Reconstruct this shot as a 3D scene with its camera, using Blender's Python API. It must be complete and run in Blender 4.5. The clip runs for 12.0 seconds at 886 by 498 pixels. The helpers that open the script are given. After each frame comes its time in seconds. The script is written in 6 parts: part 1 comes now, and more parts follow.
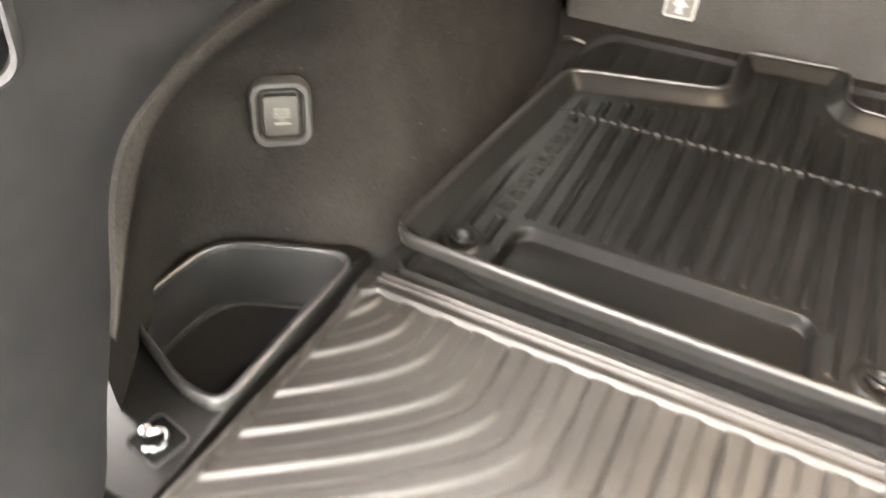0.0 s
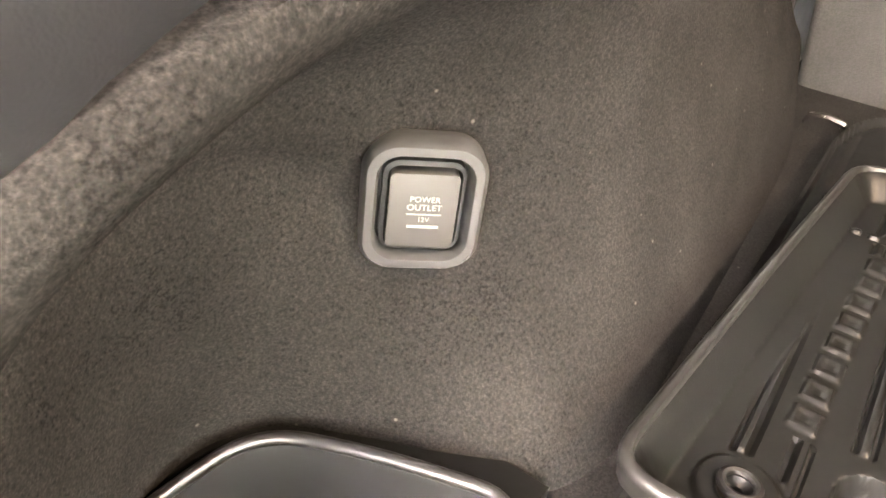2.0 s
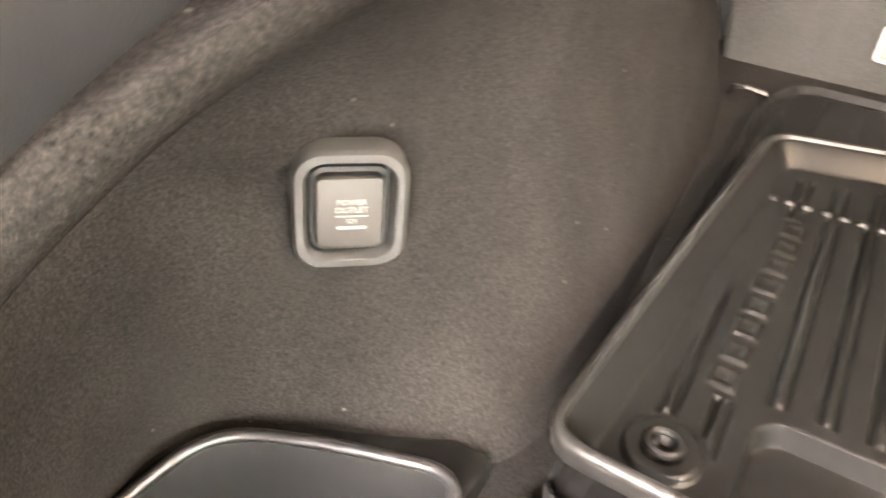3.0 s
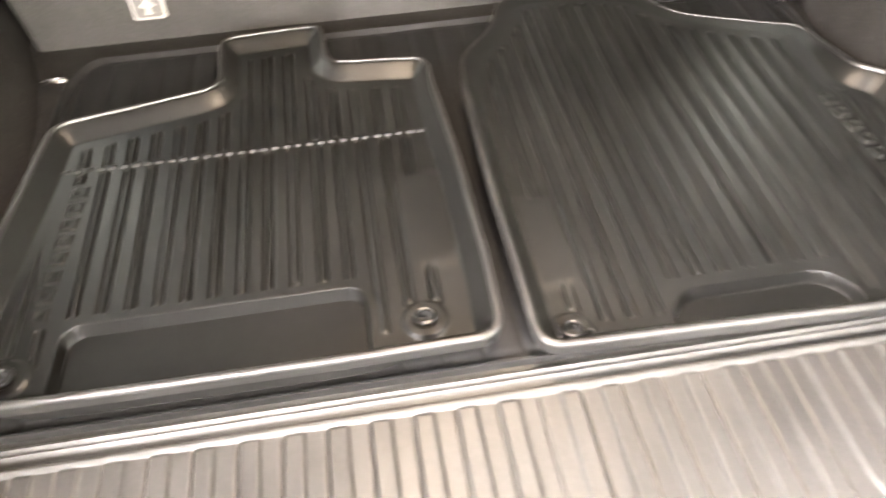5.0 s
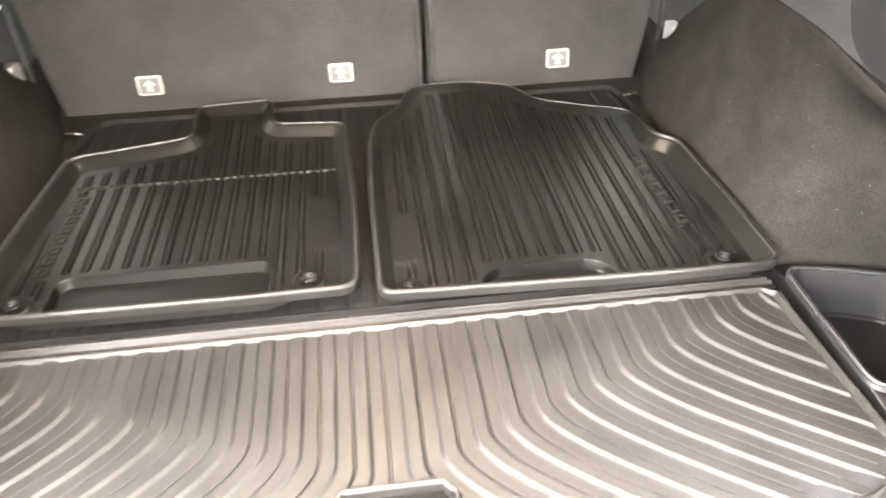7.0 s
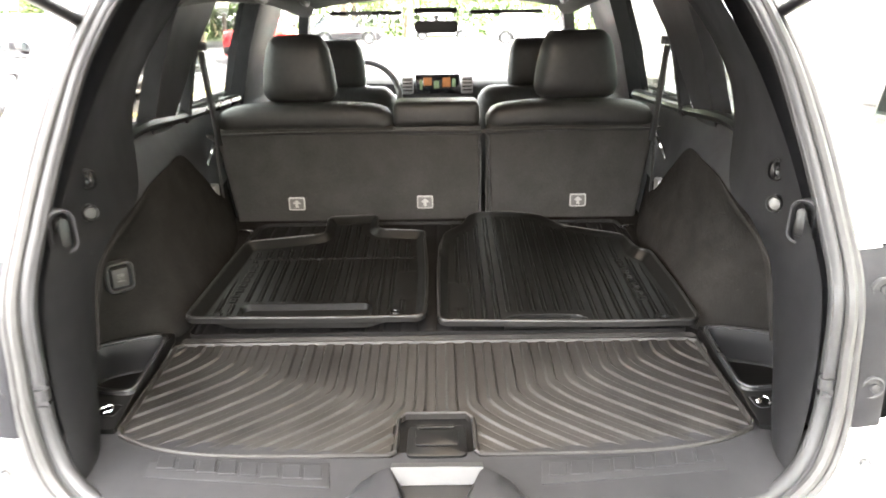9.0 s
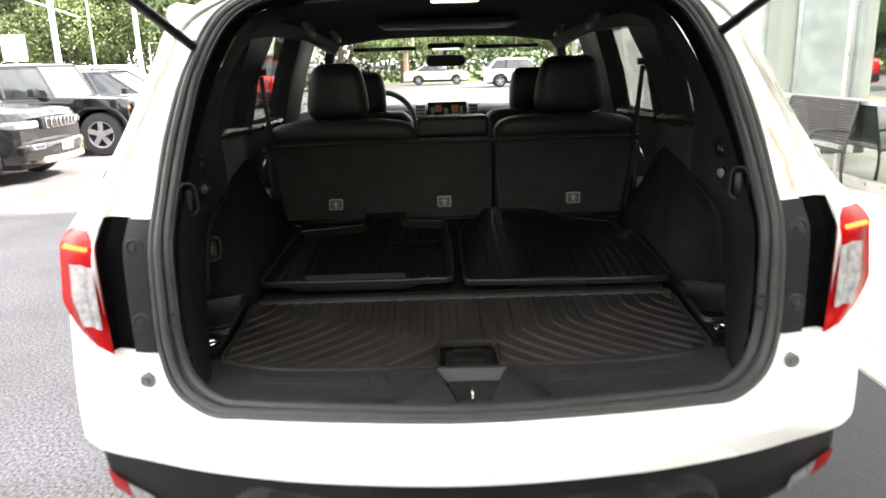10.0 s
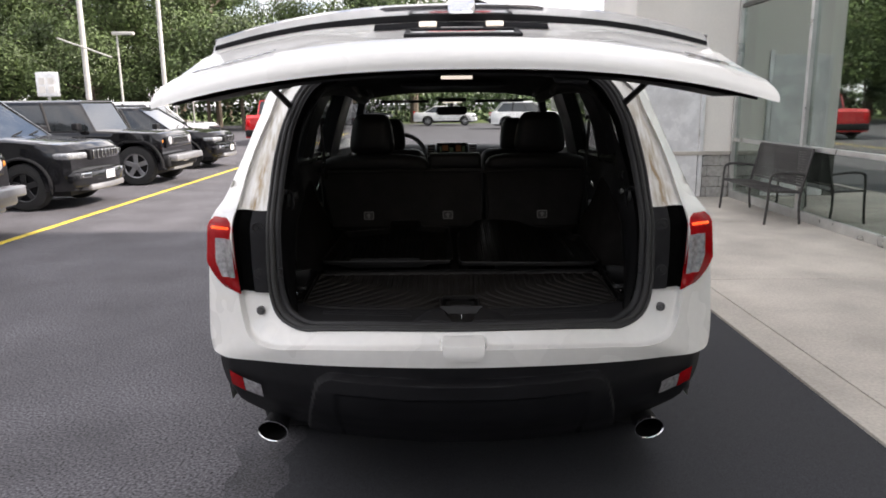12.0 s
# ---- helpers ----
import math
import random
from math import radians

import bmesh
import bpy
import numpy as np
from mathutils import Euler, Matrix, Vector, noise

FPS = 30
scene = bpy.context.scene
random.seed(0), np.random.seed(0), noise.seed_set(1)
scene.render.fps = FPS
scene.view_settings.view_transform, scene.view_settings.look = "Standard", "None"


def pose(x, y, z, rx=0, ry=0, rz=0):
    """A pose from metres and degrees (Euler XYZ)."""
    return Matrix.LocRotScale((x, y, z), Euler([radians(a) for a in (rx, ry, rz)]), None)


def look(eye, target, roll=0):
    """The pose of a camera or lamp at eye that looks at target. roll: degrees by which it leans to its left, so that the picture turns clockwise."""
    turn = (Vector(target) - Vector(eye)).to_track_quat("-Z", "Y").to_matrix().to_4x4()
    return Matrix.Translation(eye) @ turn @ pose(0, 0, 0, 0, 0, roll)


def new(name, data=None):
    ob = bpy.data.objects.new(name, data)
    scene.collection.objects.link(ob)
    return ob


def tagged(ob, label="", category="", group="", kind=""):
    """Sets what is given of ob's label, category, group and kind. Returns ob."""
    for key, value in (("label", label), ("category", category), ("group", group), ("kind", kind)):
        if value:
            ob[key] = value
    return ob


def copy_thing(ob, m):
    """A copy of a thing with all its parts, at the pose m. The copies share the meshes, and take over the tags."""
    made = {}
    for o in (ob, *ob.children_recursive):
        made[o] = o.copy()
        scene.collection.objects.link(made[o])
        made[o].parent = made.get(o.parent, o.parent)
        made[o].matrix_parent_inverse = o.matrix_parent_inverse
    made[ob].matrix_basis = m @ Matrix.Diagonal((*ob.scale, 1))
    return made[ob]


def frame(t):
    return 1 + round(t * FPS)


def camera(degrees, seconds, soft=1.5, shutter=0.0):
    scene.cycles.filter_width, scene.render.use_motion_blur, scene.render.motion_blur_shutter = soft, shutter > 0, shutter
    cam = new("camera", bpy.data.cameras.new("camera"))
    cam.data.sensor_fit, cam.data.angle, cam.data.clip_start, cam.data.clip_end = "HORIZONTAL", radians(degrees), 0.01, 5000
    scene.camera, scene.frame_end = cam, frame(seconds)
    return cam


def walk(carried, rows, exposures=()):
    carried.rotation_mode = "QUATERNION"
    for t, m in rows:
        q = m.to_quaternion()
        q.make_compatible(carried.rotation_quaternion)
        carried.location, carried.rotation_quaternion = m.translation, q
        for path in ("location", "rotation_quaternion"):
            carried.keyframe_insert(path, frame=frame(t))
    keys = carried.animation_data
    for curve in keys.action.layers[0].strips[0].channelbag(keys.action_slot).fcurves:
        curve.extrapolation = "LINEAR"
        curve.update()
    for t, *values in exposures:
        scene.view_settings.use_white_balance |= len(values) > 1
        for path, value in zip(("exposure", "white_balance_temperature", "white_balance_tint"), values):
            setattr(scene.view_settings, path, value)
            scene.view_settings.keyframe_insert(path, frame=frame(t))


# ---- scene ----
cam = camera(63.6, 12.0, 1.7, 0.5)
PATH = [
    (0, (-0.284, 0.023, 1.431), (-0.968, 1.486, 0.252), 4.2),
    (0.5, (-0.441, 0.149, 1.359), (-1.221, 1.639, 0.276), 5.8),
    (1, (-0.524, 0.244, 1.307), (-1.323, 1.728, 0.231), 8.0),
    (1.5, (-0.56, 0.291, 1.275), (-1.412, 1.757, 0.215), 8.4),
    (2, (-0.568, 0.306, 1.267), (-1.442, 1.754, 0.199), 8.0),
    (2.5, (-0.575, 0.319, 1.262), (-1.437, 1.762, 0.179), 7.7),
    (2.7, (-0.568, 0.316, 1.268), (-1.422, 1.764, 0.184), 7.0),
    (4.3, (-0.298, 0.2, 1.443), (-0.383, 1.714, 0.138), -0.3),
    (4.5, (-0.25, 0.187, 1.466), (-0.286, 1.685, 0.142), -1.7),
    (5, (-0.143, 0.109, 1.525), (0.028, 1.604, 0.208), -3.5),
    (5.5, (0.002, 0.05, 1.554), (0.37, 1.52, 0.249), -7.0),
    (6, (0.117, -0.047, 1.541), (0.609, 1.425, 0.28), -8.7),
    (6.5, (0.087, -0.148, 1.565), (0.46, 1.433, 0.397), -5.4),
    (7, (0.009, -0.311, 1.576), (0.189, 1.384, 0.531), -2.0),
    (7.2, (-0.003, -0.393, 1.575), (0.126, 1.334, 0.575), -1.4),
    (8.8, (0.04, -0.94, 1.646), (0.027, 0.946, 0.98), -1.0),
    (9, (0.02, -1.019, 1.663), (0.019, 0.882, 1.042), -0.8),
    (9.5, (-0.034, -1.238, 1.641), (-0.037, 0.687, 1.097), -1.1),
    (10, (-0.064, -1.497, 1.604), (-0.056, 0.438, 1.097), -1.7),
    (10.5, (-0.007, -1.841, 1.599), (0.005, 0.093, 1.088), -1.3),
    (11, (0.031, -2.128, 1.621), (0.015, -0.185, 1.148), -1.3),
    (11.5, (-0.012, -2.398, 1.645), (-0.039, -0.446, 1.21), -0.8),
    (12, (-0.058, -2.581, 1.667), (-0.064, -0.621, 1.266), -0.6),
]

# ---------------------------------------------------------------- world and sun
EXPOSURES = [(0.0, 7.1, 7800, 13), (1.0, 7.7, 8100, 18), (2.7, 8.0, 8200, 20), (4.3, 7.75, 7800, 15), (5.5, 7.2, 7700, 15), (6.5, 6.8, 7800, 15), (7.2, 7.2, 7700, 15), (8.8, 6.0, 7400, 12), (9.0, 5.6, 7400, 12), (9.5, 4.45, 7400, 11),
             (10.0, 2.85, 7300, 11), (10.5, 2.1, 7000, 12), (11.0, 1.42, 6800, 14), (11.5, 1.1, 6800, 15), (12.0, 0.82, 6900, 16)]
walk(cam, [(t, look(eye, target, roll)) for t, eye, target, roll in PATH], EXPOSURES)

world = bpy.data.worlds.new("overcast_sky")
scene.world = world
world.use_nodes = True
wt = world.node_tree
wt.nodes.clear()
w_out = wt.nodes.new("ShaderNodeOutputWorld")
w_bg = wt.nodes.new("ShaderNodeBackground")
w_sky = wt.nodes.new("ShaderNodeTexSky")
w_sky.sky_type = "NISHITA"
w_sky.sun_disc = False
w_sky.sun_elevation = radians(38)
w_sky.sun_rotation = radians(90)
w_co = wt.nodes.new("ShaderNodeTexCoord")
w_map = wt.nodes.new("ShaderNodeMapping")
w_map.inputs["Scale"].default_value = (1.6, 1.6, 4.5)
w_no = wt.nodes.new("ShaderNodeTexNoise")
w_no.inputs["Scale"].default_value = 2.2
w_no.inputs["Detail"].default_value = 7
w_no.inputs["Roughness"].default_value = 0.6
w_ra = wt.nodes.new("ShaderNodeValToRGB")
w_ra.color_ramp.elements[0].position = 0.34
w_ra.color_ramp.elements[1].position = 0.56
w_cl = wt.nodes.new("ShaderNodeValToRGB")
w_cl.color_ramp.elements[0].position = 0.35
w_cl.color_ramp.elements[0].color = (5.5, 5.8, 6.3, 1)
w_cl.color_ramp.elements[1].position = 0.75
w_cl.color_ramp.elements[1].color = (11, 11, 11, 1)
w_mx = wt.nodes.new("ShaderNodeMix")
w_mx.data_type = "RGBA"
wt.links.new(w_co.outputs["Generated"], w_map.inputs["Vector"])
wt.links.new(w_map.outputs["Vector"], w_no.inputs["Vector"])
wt.links.new(w_no.outputs["Fac"], w_ra.inputs["Fac"])
wt.links.new(w_no.outputs["Fac"], w_cl.inputs["Fac"])
wt.links.new(w_ra.outputs["Color"], w_mx.inputs["Factor"])
wt.links.new(w_sky.outputs["Color"], w_mx.inputs["A"])
wt.links.new(w_cl.outputs["Color"], w_mx.inputs["B"])
wt.links.new(w_mx.outputs["Result"], w_bg.inputs["Color"])
w_bg.inputs["Strength"].default_value = 0.15
wt.links.new(w_bg.outputs["Background"], w_out.inputs["Surface"])

sun = new("sun", bpy.data.lights.new("sun", "SUN"))
sun.data.energy = 5.0
sun.data.angle = radians(1.5)
sun.data.color = (1.0, 0.96, 0.91)
sun.matrix_world = look((40, -2.5, 31.3), (0, 0, 0))

lamp = new("cargo_lamp_light", bpy.data.lights.new("cargo_lamp_light", "AREA"))
lamp.data.energy, lamp.data.size, lamp.data.color = 0.17, 0.10, (1.0, 0.84, 0.66)
lamp.matrix_world = look((0, 0.68, 1.760), (0, 0.68, 0))

# added warm fill from the rear left, not a lamp of the car
rear_fill = new("rear_fill_light", bpy.data.lights.new("rear_fill_light", "AREA"))
rear_fill.data.energy, rear_fill.data.size, rear_fill.data.color = 0.12, 0.10, (1.0, 0.87, 0.75)
rear_fill.matrix_world = look((-.56, -.40, 1.700), (-.10, 1.36, 1.00))


# ---------------------------------------------------------------- materials
def material(name, color, rough=0.5, metal=0.0, spec=0.5, coat=0.0, var=0.25, scale=30.0, bump=0.0, bscale=200.0,
             scale2=4.0, var2=0.15, sheen=0.0, rvar=0.1, emit=None, island=0.0):
    m = bpy.data.materials.new(name)
    m.use_nodes = True
    nt = m.node_tree
    b = nt.nodes["Principled BSDF"]
    co = nt.nodes.new("ShaderNodeTexCoord")

    def tex(sc, detail):
        n = nt.nodes.new("ShaderNodeTexNoise")
        n.inputs["Scale"].default_value = sc
        n.inputs["Detail"].default_value = detail
        nt.links.new(co.outputs["Object"], n.inputs["Vector"])
        return n
    n1, n2 = tex(scale, 6), tex(scale2, 3)

    def rng(src, lo, hi):
        r = nt.nodes.new("ShaderNodeMapRange")
        r.inputs["From Min"].default_value, r.inputs["From Max"].default_value = 0.3, 0.7
        r.inputs["To Min"].default_value, r.inputs["To Max"].default_value = lo, hi
        nt.links.new(src, r.inputs["Value"])
        return r.outputs["Result"]

    def mul(a, c):
        q = nt.nodes.new("ShaderNodeMath")
        q.operation = "MULTIPLY"
        nt.links.new(a, q.inputs[0])
        nt.links.new(c, q.inputs[1])
        return q.outputs[0]
    v = mul(rng(n1.outputs["Fac"], 1 - var, 1 + var), rng(n2.outputs["Fac"], 1 - var2, 1 + var2))
    if island:
        g = nt.nodes.new("ShaderNodeNewGeometry")
        r = nt.nodes.new("ShaderNodeMapRange")
        r.inputs["To Min"].default_value, r.inputs["To Max"].default_value = 1 - island, 1 + island
        nt.links.new(g.outputs["Random Per Island"], r.inputs["Value"])
        v = mul(v, r.outputs["Result"])
    sc = nt.nodes.new("ShaderNodeVectorMath")
    sc.operation = "SCALE"
    sc.inputs[0].default_value = color
    nt.links.new(v, sc.inputs["Scale"])
    nt.links.new(sc.outputs["Vector"], b.inputs["Base Color"])
    nt.links.new(rng(n2.outputs["Fac"], max(0.02, rough - rvar), min(1, rough + rvar)), b.inputs["Roughness"])
    b.inputs["Metallic"].default_value = metal
    b.inputs["Specular IOR Level"].default_value = spec
    b.inputs["Coat Weight"].default_value = coat
    b.inputs["Coat Roughness"].default_value = 0.04
    if sheen:
        b.inputs["Sheen Weight"].default_value = sheen
        b.inputs["Sheen Roughness"].default_value = 0.5
    if bump:
        n3 = tex(bscale, 4)
        bp = nt.nodes.new("ShaderNodeBump")
        bp.inputs["Strength"].default_value = bump
        bp.inputs["Distance"].default_value = 0.6 / bscale
        nt.links.new(n3.outputs["Fac"], bp.inputs["Height"])
        nt.links.new(bp.outputs["Normal"], b.inputs["Normal"])
    if emit:
        b.inputs["Emission Color"].default_value = (*emit[:3], 1)
        b.inputs["Emission Strength"].default_value = emit[3]
    return m


def felt_material(name, color):
    """Needled felt: clumped fibres in lighter and darker tufts, with a little lint."""
    m = material(name, color, 0.95, spec=0.0, var=0.5, scale=520, scale2=1300, var2=0.4, bump=0.6, bscale=1500, sheen=0.0, rvar=0.03)
    nt = m.node_tree
    b = nt.nodes["Principled BSDF"]
    src = b.inputs["Base Color"].links[0].from_socket
    co = nt.nodes.new("ShaderNodeTexCoord")
    v = nt.nodes.new("ShaderNodeTexVoronoi")
    v.inputs["Scale"].default_value = 38
    nt.links.new(co.outputs["Object"], v.inputs["Vector"])
    r = nt.nodes.new("ShaderNodeMapRange")
    r.inputs["From Min"].default_value, r.inputs["From Max"].default_value = 0.03, 0.06
    r.inputs["To Min"].default_value, r.inputs["To Max"].default_value = 0.14, 0.0
    nt.links.new(v.outputs["Distance"], r.inputs["Value"])
    mx = nt.nodes.new("ShaderNodeMix")
    mx.data_type = "RGBA"
    mx.inputs["B"].default_value = (0.30, 0.28, 0.25, 1)
    nt.links.new(r.outputs["Result"], mx.inputs["Factor"])
    nap = nt.nodes.new("ShaderNodeTexNoise")
    nap.inputs["Scale"].default_value = 13
    nap.inputs["Detail"].default_value = 5
    nt.links.new(co.outputs["Object"], nap.inputs["Vector"])
    nr = nt.nodes.new("ShaderNodeMapRange")
    nr.inputs["From Min"].default_value, nr.inputs["From Max"].default_value = 0.3, 0.7
    nr.inputs["To Min"].default_value, nr.inputs["To Max"].default_value = 0.80, 1.18
    nt.links.new(nap.outputs["Fac"], nr.inputs["Value"])
    sv = nt.nodes.new("ShaderNodeVectorMath")
    sv.operation = "SCALE"
    nt.links.new(src, sv.inputs[0])
    nt.links.new(nr.outputs["Result"], sv.inputs["Scale"])
    nt.links.new(sv.outputs["Vector"], mx.inputs["A"])
    nt.links.new(mx.outputs["Result"], b.inputs["Base Color"])
    return m


def glass_material(name, tint, gloss=0.12, mirror_tint=(1, 1, 1)):
    m = bpy.data.materials.new(name)
    m.use_nodes = True
    nt = m.node_tree
    nt.nodes.clear()
    o = nt.nodes.new("ShaderNodeOutputMaterial")
    t = nt.nodes.new("ShaderNodeBsdfTransparent")
    t.inputs["Color"].default_value = (*tint, 1)
    g = nt.nodes.new("ShaderNodeBsdfGlossy")
    g.inputs["Roughness"].default_value = 0.02
    g.inputs["Color"].default_value = (*mirror_tint, 1)
    lw = nt.nodes.new("ShaderNodeLayerWeight")
    lw.inputs["Blend"].default_value = 0.5
    pw = nt.nodes.new("ShaderNodeMath")
    pw.operation = "POWER"
    pw.inputs[1].default_value = 4.5
    nt.links.new(lw.outputs["Facing"], pw.inputs[0])
    r = nt.nodes.new("ShaderNodeMapRange")
    r.inputs["To Min"].default_value, r.inputs["To Max"].default_value = gloss * 0.3, 0.9
    mx = nt.nodes.new("ShaderNodeMixShader")
    nt.links.new(pw.outputs[0], r.inputs["Value"])
    nt.links.new(r.outputs["Result"], mx.inputs["Fac"])
    nt.links.new(t.outputs["BSDF"], mx.inputs[1])
    nt.links.new(g.outputs["BSDF"], mx.inputs[2])
    nt.links.new(mx.outputs["Shader"], o.inputs["Surface"])
    return m


WHITE = material("white_car_paint", (0.80, 0.79, 0.75), 0.28, coat=0.8, var=0.02, scale2=2.0, var2=0.03, rvar=0.04)
BLACKP = material("grained_black_plastic", (0.009, 0.009, 0.0102), 0.55, spec=0.28, var=0.2, bump=0.25, bscale=900)
TRIM = material("charcoal_interior_trim", (0.0155, 0.0155, 0.0166), 0.6, spec=0.2, var=0.15, bump=0.2, bscale=1100)
# black plastic, its base lowered to hold the pillars' shade on the ledges
TRIMD = material("black_plastic_with_shade", (0.0050, 0.0049, 0.0048), 0.34, spec=0.2, var=0.15, bump=0.1, bscale=900)
CARPET = felt_material("black_brown_felt_carpet", (0.0132, 0.0124, 0.0117))
SEATBACK = material("dark_grey_seat_back_carpet", (0.028, 0.0272, 0.0258), 0.95, spec=0.1, var=0.25, scale=500, scale2=12, var2=0.16, bump=0.5, bscale=600, rvar=0.03)
RUBBER = material("black_moulded_rubber", (0.0038, 0.0037, 0.0034), 0.38, spec=0.16, var=0.2, scale=90, scale2=7, var2=0.25, bump=0.12, bscale=700, rvar=0.03)
# lighter, glossier mat rubber: the lips' highlight put into the colour
RUBBERL = material("highlit_rubber_edge", (0.0098, 0.0094, 0.0090), 0.36, spec=0.32, var=0.3, scale=60, scale2=9, var2=0.2, rvar=0.04)
# shaded copy of the cargo rubber, darkened for the floor under the mats
RUBBERD = material("shaded_charcoal_rubber", (0.0058, 0.0055, 0.0054), 0.62, spec=0.08, var=0.2, scale=120, scale2=6, var2=0.3, bump=0.2, bscale=600)
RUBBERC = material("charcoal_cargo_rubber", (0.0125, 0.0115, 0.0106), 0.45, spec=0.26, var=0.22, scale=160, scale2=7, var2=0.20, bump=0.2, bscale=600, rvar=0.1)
SEAL = material("black_rubber_seal", (0.012, 0.012, 0.0128), 0.6, var=0.2, bump=0.1)
SEALG = material("grey_rubber_lip", (0.024, 0.0236, 0.023), 0.6, var=0.2, bump=0.1)
LEATHER = material("black_perforated_leather", (0.0155, 0.0152, 0.0148), 0.55, spec=0.35, var=0.15, scale=60, bump=0.3, bscale=350)
HEADLINER = material("grey_headliner_cloth", (0.07, 0.068, 0.065), 0.95, spec=0.1, var=0.1, scale=300, bump=0.2)
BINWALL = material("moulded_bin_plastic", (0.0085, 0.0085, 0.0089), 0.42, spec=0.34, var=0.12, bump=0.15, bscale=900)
BINRIM = material("satin_black_plastic", (0.014, 0.014, 0.0145), 0.34, var=0.1)
CHROME = material("polished_chrome", (0.75, 0.75, 0.76), 0.12, metal=1.0, var=0.05, rvar=0.05)
STOPG = material("mid_grey_rubber_stop", (0.10, 0.10, 0.10), 0.6, var=0.15)
PANELG = material("dark_grey_plastic", (0.020, 0.020, 0.0225), 0.5, spec=0.3, var=0.15, bump=0.2, bscale=900)
BUMPER = material("matt_black_bumper_plastic", (0.0062, 0.0062, 0.0072), 0.55, spec=0.18, var=0.2, bump=0.25, bscale=900)
# soot in the exhausts, and shade put into the colour of recessed parts
SOOT_SHADE = material("soot_and_shade_black", (0.003, 0.003, 0.003), 0.9, spec=0.05)
SATIN = material("satin_silver_plastic", (0.35, 0.35, 0.36), 0.35, metal=0.6, var=0.05)
OUTLET = material("grey_outlet_plastic", (0.027, 0.0265, 0.026), 0.5, spec=0.35, var=0.1, bump=0.1)
CUP = material("grey_latch_plastic", (0.017, 0.017, 0.017), 0.5, var=0.15, bump=0.1)
OUTCAP = material("warm_grey_outlet_lid", (0.030, 0.0277, 0.0258), 0.5, spec=0.3, var=0.08)
INKW = material("white_printed_ink", (0.62, 0.62, 0.60), 0.5, var=0.04)
PRINT = material("faded_white_print", (0.19, 0.183, 0.172), 0.6, var=0.1)
TAGW = material("white_tag_plastic", (0.24, 0.235, 0.225), 0.5, var=0.05)
TAGM = material("pale_grey_tag_plastic", (0.060, 0.0585, 0.055), 0.5, var=0.05)
REDL = material("red_lamp_lens", (0.50, 0.003, 0.006), 0.16, spec=0.25, coat=0.25, var=0.12, scale=60, bump=0.1, bscale=120, rvar=0.05)
CLEARL = material("clear_ribbed_lamp_lens", (0.62, 0.61, 0.62), 0.18, metal=0.3, coat=1.0, var=0.35, scale=55, bump=0.3, bscale=90)
REDGLOW = material("glowing_red_led", (0.8, 0.03, 0.01), 0.3, emit=(1.0, 0.10, 0.02, 1.2))
LAMPW = material("white_lamp_lens", (0.8, 0.8, 0.78), 0.3, emit=(1.0, 0.93, 0.8, 0.5))
SCREEN = material("dark_display_glass", (0.01, 0.01, 0.012), 0.1, coat=1.0)
SCR_O = material("orange_display_tile", (0.12, 0.05, 0.015), 0.4, emit=(1.0, 0.40, 0.15, 0.006))
SCR_G = material("green_display_tile", (0.06, 0.09, 0.05), 0.4, emit=(0.45, 0.7, 0.4, 0.006))
REDINK = material("red_printed_ink", (0.65, 0.02, 0.03), 0.4, var=0.04)
PLATEW = material("white_plate_card", (0.80, 0.80, 0.79), 0.4, var=0.03)
INKG = material("dark_grey_printed_ink", (0.10, 0.10, 0.12), 0.5)
GLASS = glass_material("clear_car_glass", (0.80, 0.83, 0.82), 0.05)
GLASST = glass_material("tinted_privacy_glass", (0.20, 0.22, 0.21), 0.05)
GLASSD = glass_material("dark_privacy_glass", (0.10, 0.105, 0.10), 0.1)


